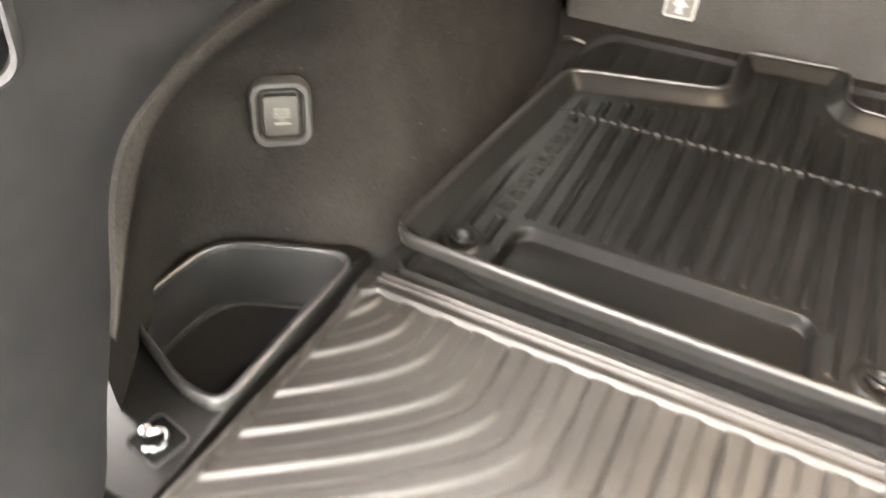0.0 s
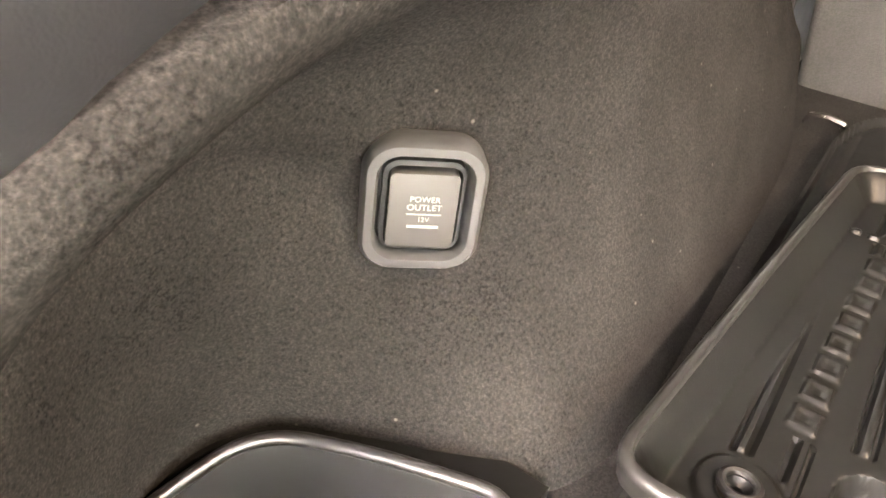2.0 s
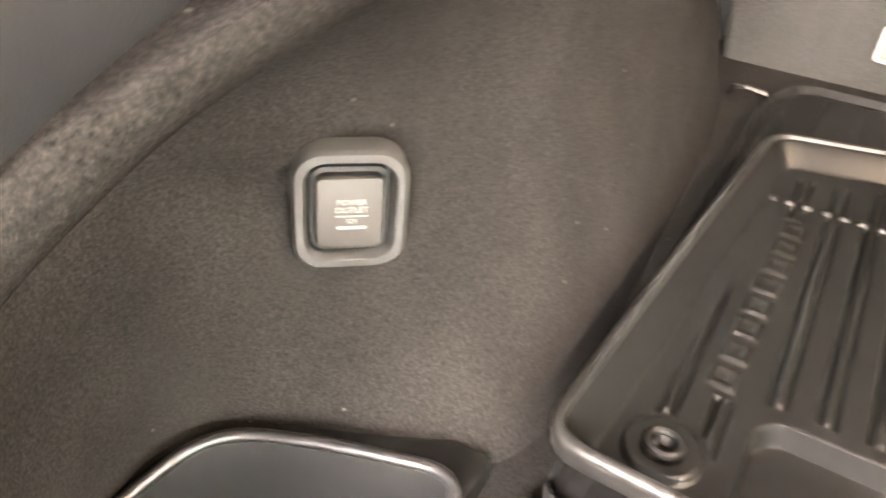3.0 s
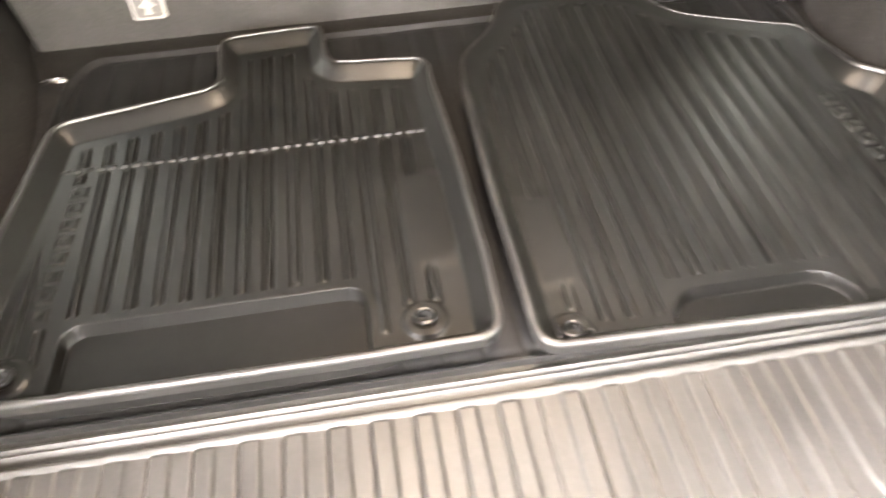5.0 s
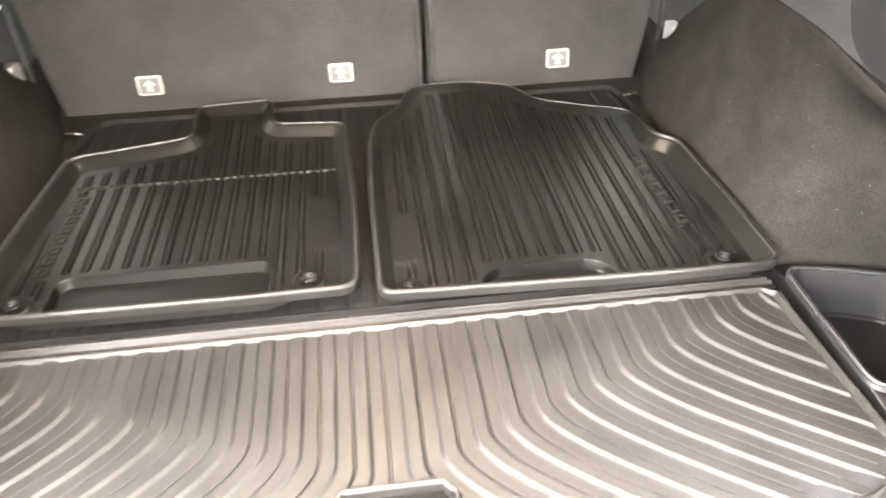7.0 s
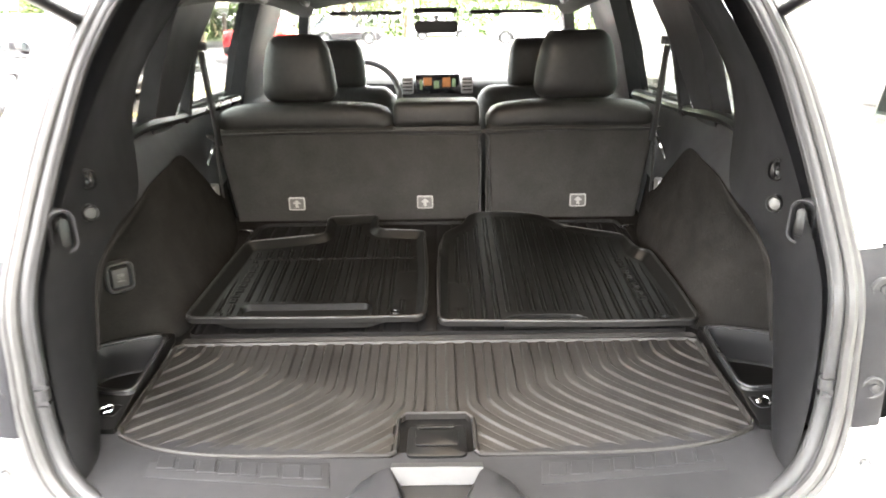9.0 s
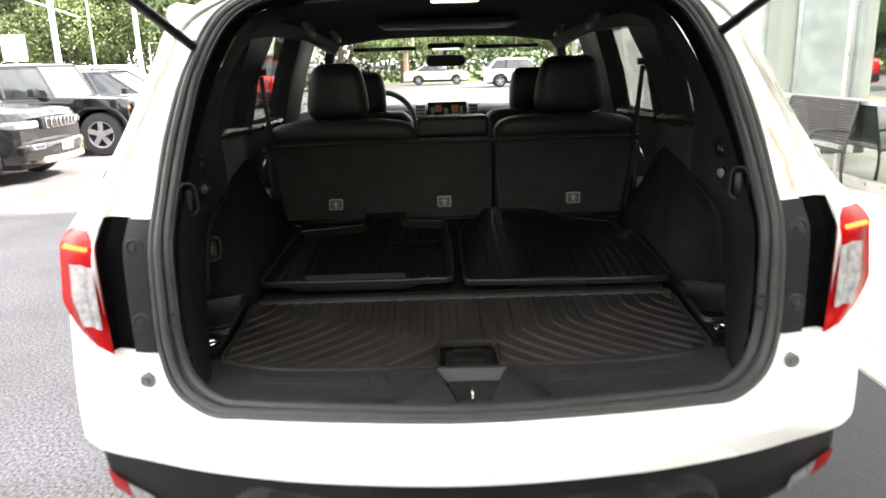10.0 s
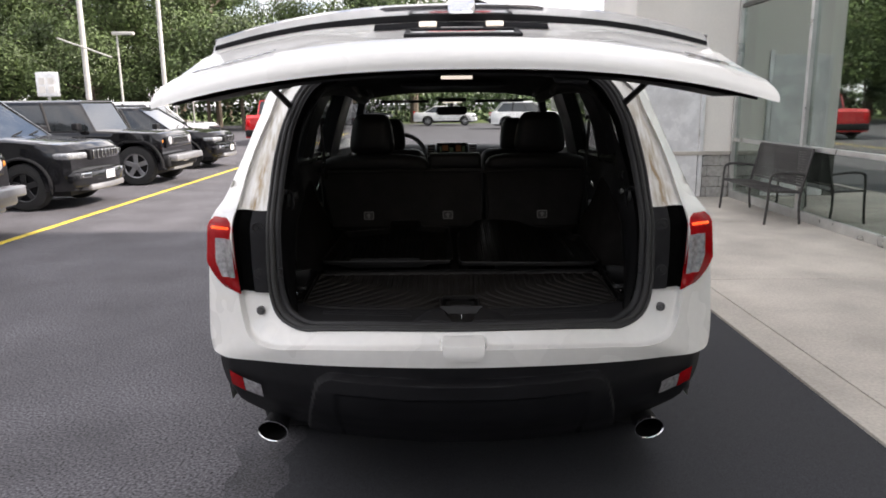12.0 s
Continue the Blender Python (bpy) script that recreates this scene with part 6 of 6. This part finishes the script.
def vehicle(name, label, L, W, H, paint, hood, belt, cowl, tail, slope, wheel_r, wb, front_oh, boxy=0.0, lower=BLACKP, bars=7, round_lamps=False, rims=None):
    """A car with its nose towards +x, from x 0 (nose) back to -L, centred on y 0."""
    v = thing(name, label, "car")
    hw = W / 2
    ax = [-front_oh, -front_oh - wb]
    def zlow(x):
        z = .32
        for a in ax:
            d = abs(x - a)
            rr = wheel_r * 1.17
            if d < rr:
                z = max(z, wheel_r + math.sqrt(rr * rr - d * d))
        return z
    def ztop(x):
        f = -x
        if f < .12:
            return hood - .14 + .10 * math.sqrt(max(f, 0) / .12)
        if f < cowl:
            return hood - .04 + (belt - hood + .04) * (f - .12) / (cowl - .12)
        if f > L - .10:
            return belt - .12 * (f - L + .10) / .10
        return belt
    def width(x, z):
        f = -x
        n = hw * (1 - .10 * max(0, 1 - f / .45) ** 2 * (1 - boxy * .6) - .07 * max(0, 1 - (L - f) / .5) ** 2)
        return n * (1 - (.035 + .02 * (1 - boxy)) * max(0, (z - .75) / .4)) * (1 - .04 * max(0, (.5 - z) / .3))
    xs = sorted(set([-L * i / 90 for i in range(91)] + [a + wheel_r * 1.17 * s for a in ax for s in (-1, -.999, .999, 1)]), reverse=True)
    rows = []
    for x in xs:
        lo, hi = zlow(x), ztop(x)
        zs = [lo + (hi - lo) * t for t in (0, .2, .4, .6, .8, .93, 1.0)]
        right = [(x, width(x, z) - (.03 if i == 6 else 0), z) for i, z in enumerate(zs)]
        top = [(x, right[-1][1] * q, hi + .025 * (1 - q * q)) for q in (.7, .35, 0)]
        rows.append(right + top + [(a, -b, c) for a, b, c in reversed(top[:-1])] + [(a, -b, c) for a, b, c in reversed(right)])
    bow = .20 - .15 * boxy
    def nose(y, x=0.0):
        return -bow * (abs(y) / hw) ** 2.4 * max(0, 1 + x / 1.2)
    rows = [[(x + nose(y, x) - .05 * (1 - boxy) * max(0, 1 + x / .3) * max(0, (z - .70) / .3) ** 2, y, z) for x, y, z in r] for r in rows]
    bm = loft(rows)
    for r in (rows[0], rows[-1]):
        bm.faces.new([bm.verts.new(p) for p in r])
    part("body", bm, paint, v)
    def bent(b):
        bmesh.ops.subdivide_edges(b, edges=[e for e in b.edges if abs(e.verts[0].co.y - e.verts[1].co.y) > .25], cuts=8, use_grid_fill=True)
        for q in b.verts:
            q.co.x += nose(q.co.y)
        return b
    part("chassis", box(-L + .25, -.25, -hw * .80, hw * .80, .22, .60, .03), BLACKP, v)
    # cabin
    t0, t1 = cowl, L - tail
    rake_f, rake_r = slope
    def glasshouse(inset, z0, z1, zoff):
        rr = []
        for f in np.linspace(0, 1, 6):
            z = z0 + (z1 - z0) * f
            a, b = -(t0 + rake_f * f - zoff), -(t1 - rake_r * f + zoff)
            w = hw * (.93 - (.17 - .10 * boxy) * f) + inset
            ring_ = []
            for u in np.linspace(0, 1, 10):
                ring_.append((a + (b - a) * u, w * (1 - .06 * (abs(2 * u - 1) ** 6)), z))
            rr.append(ring_ + [(p[0], -p[1], p[2]) for p in reversed(ring_)])
        return rr
    part("glasshouse", loft(glasshouse(0, belt - .02, H - .07, 0), closed=True), CARGLASS, v, "dark reflective windows")
    rr = [[(p[0], p[1], H - .10) for p in glasshouse(.010, belt, H - .06, 0)[-1]], [(p[0], p[1] * .99, H - .045) for p in glasshouse(.010, belt, H - .05, 0)[-1]], [(p[0] * .995 - .02, p[1] * .90, H - .008) for p in glasshouse(0, belt, H, 0)[-1]], [(p[0] * .97 - .05, p[1] * .4, H + .004) for p in glasshouse(0, belt, H, 0)[-1]]]
    bm = loft(rr, closed=True)
    bm.faces.new([bm.verts.new(p) for p in rr[-1]])
    part("roof", bm, paint, v)
    # pillars
    G = glasshouse(.008, belt - .02, H - .06, 0)
    for s in (0, 1):
        for u, wd in ((0, .07), (3, .09), (6, .10), (9, .09)):
            path = []
            for row in G:
                p = row[u] if s == 0 else row[-1 - u]
                path.append(p)
            part("pillar", tube(path, wd * .5, 6, flat=.5), paint if u in (0, 9) else BLACKP, v)
    # arches, bumper, lamps, grille, mirrors
    for a in ax:
        for s in (-1, 1):
            arch = [(a + wheel_r * 1.20 * math.cos(q), s * (width(a, .6) + .005), wheel_r + wheel_r * 1.20 * math.sin(q)) for q in np.linspace(-.25, math.pi + .25, 18)]
            if boxy > .9:
                # wide flat-topped fender standing out from the body
                rr = []
                for q in np.linspace(-.10, math.pi + .10, 20):
                    cx_, cz_ = a + wheel_r * 1.24 * math.cos(q) * (1.06 if abs(math.cos(q)) > .5 else 1.0), wheel_r + wheel_r * min(1.16, 1.30 * max(math.sin(q), -.2))
                    ox_, oz_ = math.cos(q) * .035, max(math.sin(q), .1) * .035
                    yi, yo = s * (hw * .86), s * (hw + .045)
                    rr.append([(cx_, yi, cz_), (cx_, yo, cz_), (cx_ + ox_, yo, cz_ + oz_), (cx_ + ox_ * 1.3, yi, cz_ + oz_ * 1.3)])
                part("fender", loft(rr, closed=True, cap=True), lower, v, "wide black fender flare")
            else:
                part("arch_trim", tube(arch, .028, 6), lower, v)
            wheel_at(v, a, s * (hw - .02 + .03 * boxy), wheel_r, .25, s, rims or SATIN)
    if boxy > .9:
        part("steel_bumper", box(.02, .24, -hw * .86, hw * .86, .50, .64, .03, 3), SATIN, v, "grey steel bumper bar")
        part("lamp_panel", box(-.06, .012, -hw * .80, hw * .80, hood - .36, hood - .10, .03, 3), paint, v, "painted grille panel")
        for s in (-1, 1):
            part("bonnet_latch", box(-.55, -.49, s * hw * .72 - .02, s * hw * .72 + .02, hood - .10, hood - .02, .006), BLACKP, v)
    part("front_bumper", bent(box(-.22, .06 + .06 * boxy, -hw * .93, hw * .93, .36, .62, .06, 3)), lower if boxy > .5 else paint, v, "front bumper")
    part("lower_air_dam", bent(box(-.10, .066, -hw * .45, hw * .45, .40, .50, .02)), BLACKP, v, "black lower air intake")
    part("lower_lip", bent(box(-.16, .085, -hw * .62, hw * .62, .30, .40, .03)), SATIN, v, "silver lower bumper lip")
    part("rear_bumper", box(-L - .08, -L + .14, -hw * .92, hw * .92, .38, .66, .05, 3), lower, v)
    gr = part("grille", bent(box(-.05, .03, -hw * .50, hw * .50, hood - .30, hood - .13, .02)), BLACKP, v, "upright-slot grille")
    for i in range(bars):
        y = -hw * .40 + hw * .80 * i / (bars - 1)
        slot = part("grille_slot", prism(round_rect(hw * .098, .15, .025, cx=y, cy=hood - .215), "x", .031 + nose(y), .042 + nose(y), .004), CHROME, gr)
        part("slot_opening", prism(round_rect(hw * .060, .115, .018, cx=y, cy=hood - .215), "x", .0425 + nose(y), .0465 + nose(y)), BLACKP, slot)
    for s in (-1, 1):
        if round_lamps:
            hl = part("headlamp", cyl((.01, s * hw * .62, hood - .21), .085, (1, 0, 0), .06, 24, .01), CLEARL, v, "round headlamp")
        else:
            hl = part("headlamp", bent(box(-.26, .028, s * hw * .74 - .22, s * hw * .74 + .17, hood - .275, hood - .165, .035, 3)), HEADL, v, "slim clear headlamp")
        part("turn_lamp", bent(box(-.24, .0, s * hw * .90 - .04, s * hw * .90 + .035, hood - .25, hood - .17, .015)), AMBER, hl, "amber turn lamp")
        fog = part("fog_surround", bent(box(.02, .070 + .06 * boxy, s * hw * .68 - .11, s * hw * .68 + .11, .515, .605, .02)), CHROME, v, "fog lamp in a bright surround")
        part("fog_lamp", bent(box(.03, .076 + .06 * boxy, s * hw * .68 - .085, s * hw * .68 + .085, .535, .588, .012)), CARGLASS, fog)
        part("tail_lamp", box(-L - .02, -L + .06, s * hw * .80 - .08, s * hw * .80 + .08, .80, 1.05, .02), REDL, v)
        m = part("mirror", cushion(-t0 - .36, -t0 - .22, s * (hw + .10) - .10, s * (hw + .10) + .10, belt + .02, belt + .17, .03, 0), BLACKP, v)
        for dx in (.95, 1.9):
            part("door_handle", box(-t0 - dx - .10, -t0 - dx + .08, s * width(-t0 - dx, belt - .14) - .02, s * width(-t0 - dx, belt - .14) + .025, belt - .16, belt - .125, .008), paint, v)
    for s in (-1, 1):
        for dx in (.30, 1.28, 2.20):
            xx = -t0 - dx
            seam = [(xx, s * (width(xx, z) + .001), z) for z in np.linspace(.50, belt - .03, 6)]
            part("door_seam", tube(seam, .006, 4), BLACKP, v)
        sill_ = [(x, s * (width(x, belt - .02) - .022), belt - .012) for x in np.linspace(-t0 - .15, -t1 + .2, 8)]
        part("belt_moulding", tube(sill_, .014, 6), lower, v)
        step = [(x, s * (width(x, .36) + .012), .35) for x in np.linspace(ax[0] - wheel_r * 1.25, ax[1] + wheel_r * 1.25, 6)]
        part("side_step", tube(step, .035, 6), BLACKP, v)
    for yw in (-.30, .22):
        part("wiper", tube([(-t0 - .04, yw, belt + .03), (-t0 - .12, yw + .45, belt + .10)], .010, 5), BLACKP, v)
    part("plate", box(.06 + .06 * boxy, .068 + .06 * boxy, -.155, .155, .46, .60), PLATEW, v, "plain white front plate")
    return v


CARS = [
    (vehicle("suv_dark", "dark grey suv with a chrome slotted grille, parked nose out", 4.82, 1.94, 1.80, CARGREY, 1.10, 1.16, 1.35, .30, (.75, .42), .39, 2.91, .92, .1, rims=DARKRIM), (-5.93, 9.85)),
    (vehicle("offroader", "black boxy off-road car with round lamps, parked nose out", 4.40, 1.87, 1.80, CARBLACK, 1.14, 1.16, 1.45, .12, (.30, .12), .42, 2.95, .62, 1.0, round_lamps=True, rims=SATIN), (-5.98, 13.55)),
    (vehicle("crossover_black", "black low crossover parked nose out", 4.65, 1.85, 1.64, CARBLACK, 1.00, 1.04, 1.30, .35, (.85, .70), .35, 2.70, .90, 0, BLACKP), (-6.0, 17.4)),
    (vehicle("suv_white", "white suv parked nose out beyond the dark cars", 4.9, 1.96, 1.80, CARWHITE, 1.12, 1.14, 1.35, .30, (.7, .4), .38, 2.9, .9, .2), (-7.8, 22.0)),
    (vehicle("pickup_dark", "black vehicle with a heavy grey bumper, parked nose out", 4.40, 1.87, 1.80, CARBLACK, 1.14, 1.16, 1.45, .12, (.30, .12), .41, 2.95, .62, 1.0, SATIN, round_lamps=True), (-5.95, 6.25)),
    (vehicle("pickup_red", "bright red pickup parked across the lot", 5.4, 2.0, 1.88, CARRED, 1.22, 1.24, 1.5, 1.9, (.5, .15), .42, 3.3, .95, .6), (-7.3, 32.6)),
    (vehicle("sedan_white", "white sedan parked across the lot", 4.7, 1.84, 1.46, CARWHITE, .92, .98, 1.25, .75, (.9, .75), .33, 2.75, .9, 0), (2.4, 52.0)),
    (vehicle("suv_silver", "white suv parked across the lot", 4.7, 1.9, 1.72, CARWHITE, 1.06, 1.10, 1.3, .3, (.75, .5), .37, 2.8, .9, .1), (7.6, 44.0)),
    (vehicle("suv_blue", "dark blue suv driving lane across the lot", 4.7, 1.9, 1.70, CARGREY, 1.05, 1.08, 1.3, .3, (.8, .6), .36, 2.8, .9, .1), (-3.6, 47.0))]
for ob, (x, y) in CARS:
    ob.location = (x, y, 0)
    if ob.name.startswith("pickup_red"):
        ob.rotation_euler = (0, 0, radians(90))


# ---------------------------------------------------------------- trees, poles, signs
def tree_mesh(seed, height, spread, leaves, leaf):
    rnd = random.Random(seed)
    trunk = bmesh.new()
    base = [(0, 0, -.1), (rnd.uniform(-.1, .1), 0, height * .25), (rnd.uniform(-.3, .3), rnd.uniform(-.2, .2), height * .55), (rnd.uniform(-.5, .5), 0, height * .85)]
    tube(spline(base, 10), [height * .022 * (1 - .08 * i) for i in range(10)], 8, bm=trunk)
    centres = []
    for i in range(13):
        z = height * rnd.uniform(.22, .80)
        a = rnd.uniform(0, 2 * math.pi)
        ln = spread * rnd.uniform(.45, 1.0) * (1 - .5 * abs(z / height - .45))
        end = Vector((math.cos(a) * ln, math.sin(a) * ln, z + height * rnd.uniform(.05, .18)))
        tube(spline([(0, 0, z), Vector((0, 0, z)).lerp(end, .5) + Vector((0, 0, .2)), end], 5), [height * .008, height * .007, height * .006, height * .004, height * .003], 6, bm=trunk)
        centres.append((end, spread * rnd.uniform(.30, .52)))
        centres.append((Vector((0, 0, z)).lerp(end, .55), spread * rnd.uniform(.22, .40)))
    for i in range(4):
        centres.append((Vector((rnd.uniform(-.3, .3) * spread, rnd.uniform(-.3, .3) * spread, height * rnd.uniform(.8, .97))), spread * .36))
    verts, faces = [], []
    for i in range(leaves):
        c, r = centres[rnd.randrange(len(centres))]
        d = Vector((rnd.gauss(0, 1), rnd.gauss(0, 1), rnd.gauss(0, .8)))
        d = d.normalized() * r * rnd.uniform(.35, 1.0) ** .5 * rnd.uniform(.8, 1.12)
        p = c + d
        if p.z < height * .12:
            continue
        n = (d.normalized() + Vector((rnd.uniform(-.9, .9), rnd.uniform(-.9, .9), rnd.uniform(-.3, .9)))).normalized()
        t = n.orthogonal().normalized()
        t = (Matrix.Rotation(rnd.uniform(0, 6.28), 3, n) @ t)
        q = n.cross(t)
        s = leaf * rnd.uniform(.6, 1.3)
        k = len(verts)
        verts += [p + t * s, p + q * s * .55 + n * s * .2, p - t * s, p - q * s * .55 + n * s * .15]
        faces.append((k, k + 1, k + 2, k + 3))
    me = bpy.data.meshes.new("crown")
    me.from_pydata([tuple(p) for p in verts], [], faces)
    crown = bmesh.new()
    crown.from_mesh(me)
    bpy.data.meshes.remove(me)
    return trunk, crown


TREES = []
for i, (h, s, n, lf, mt) in enumerate(((13, 5.2, 21000, .125, LEAF), (15, 5.8, 23000, .13, LEAFD), (11, 4.6, 18000, .115, LEAF), (6.5, 3.6, 14000, .10, LEAF))):
    tr, cr = tree_mesh(11 + i, h, s, n, lf)
    t = thing("tree", "broad-leaved green tree behind the parking lot" if i < 3 else "low bushy tree beside the road", "tree", "trees round the lot")
    part("trunk", tr, BARK, t)
    part("crown", cr, mt, t, smooth=False)
    TREES.append(t)
rnd = random.Random(5)
spots = []
for i in range(15):
    spots.append((-72 + i * 4.9 + rnd.uniform(-1, 1), 56 + rnd.uniform(-5, 6) - 1.2 * max(0, 4 - i) ** 1.4, rnd.choice((0, 1, 2))))
for i in range(9):
    spots.append((-70 + i * 6.2 + rnd.uniform(-1.5, 1.5), 68 + rnd.uniform(-3, 5), rnd.choice((0, 1))))
for i in range(16):
    spots.append((-6 + i * 4.4 + rnd.uniform(-1, 1), 86 + rnd.uniform(-4, 8), rnd.choice((0, 2, 3))))
for i in range(10):
    spots.append((-5 + i * 4.2 + rnd.uniform(-1, 1), 72 + rnd.uniform(-2, 2), 3))
for i in range(20):
    spots.append((-76 + i * 3.7 + rnd.uniform(-.8, .8), 47 + rnd.uniform(-3, 4) - 1.0 * max(0, 6 - i) ** 1.3, 3))
for i in range(12):
    spots.append((-58 + rnd.uniform(-4, 4), -50 + i * 8.5, rnd.choice((0, 1, 2))))
for i, (x, y, kind) in enumerate(spots):
    m = Matrix.Translation((x, y, 0)) @ Matrix.Rotation(rnd.uniform(0, 6.28), 4, "Z") @ Matrix.Scale(rnd.uniform(.85, 1.2) * (.62 if x < -38 else 1.0), 4)
    if i < 4:
        continue
    c = copy_thing(TREES[kind], m)
    c.scale = (m.to_scale())
for i, t in enumerate(TREES):
    x, y, kind = spots[i]
    t.location = (x, y, 0)

rnd = random.Random(21)
verts, faces = [], []
for i in range(26000):
    x = rnd.uniform(-85, 75)
    tall = 2.6 + .9 * noise.noise(Vector((x * .16, 3.1, 0))) + .5 * noise.noise(Vector((x * .7, 1.7, 0)))
    z = tall * rnd.random() ** .8
    p = Vector((x, 61.0 + rnd.uniform(-.9, .9) * (1.1 - .5 * z / tall), z))
    n = Vector((rnd.uniform(-1, 1), rnd.uniform(-1.2, .4), rnd.uniform(-.3, 1))).normalized()
    t = Matrix.Rotation(rnd.uniform(0, 6.28), 3, n) @ n.orthogonal().normalized()
    q = n.cross(t)
    lf = rnd.uniform(.12, .26)
    k = len(verts)
    verts += [tuple(p + t * lf), tuple(p + q * lf * .6 + n * lf * .2), tuple(p - t * lf), tuple(p - q * lf * .6)]
    faces.append((k, k + 1, k + 2, k + 3))
me = bpy.data.meshes.new("hedge")
me.from_pydata(verts, [], faces)
hedge = bmesh.new()
hedge.from_mesh(me)
bpy.data.meshes.remove(me)
tagged(part("hedge", hedge, LEAFD, None, "", False, False), "dense leafy green undergrowth along the lot edge", "hedge", kind="stuff")

for i, (x, y, h, r) in enumerate(((-13.45, 25, 11, .11), (-12.4, 25.5, 4.3, .05), (-10.55, 25, 10, .09), (-2.0, 66, 9, .12), (12.0, 70, 9, .12))):
    p = thing("light_pole", "pale metal lamp post at the edge of the lot", "lamp post", "lamp posts")
    part("shaft", tube([(x, y, 0), (x, y, h * .5), (x, y, h)], [r, r * .85, r * .65], 12), POLE, p)
    part("head", box(x - .15, x + .65, y - .12, y + .12, h, h + .12, .03), POLE, p)
    part("base", cyl((x, y, .3), r * 2.2, (0, 0, 1), .6, 16, .03), CONCRETE, p)
arm = thing("barrier_arm", "thin slanting white pole crossing the lamp posts", "pole")
part("rod", tube([(-14.3, 24.8, 4.15), (-12.35, 24.8, 3.45)], .03, 8), POLE, arm)
frame_post = thing("goal_post", "small pale square frame on posts", "post")
part("frame", tube([(-10.25, 25.2, 0), (-10.25, 25.2, 2.55), (-9.6, 25.2, 2.55), (-9.6, 25.2, 0)], .03, 8), POLE, frame_post)
sg = thing("lot_sign", "pale boxy sign board on a post above the cars", "sign")
part("board", box(-15.35, -14.55, 24.9, 25.1, 2.05, 2.95, .03), PLATEW, sg)
part("post", cyl((-14.95, 25, 1.0), .06, (0, 0, 1), 2.1, 12), POLE, sg)
for x, z in ((-15.12, 2.62), (-14.78, 2.62), (-15.12, 2.30), (-14.78, 2.30)):
    part("sign_panel", box(x - .11, x + .11, 24.885, 24.899, z - .12, z + .12), STUCCO, sg)
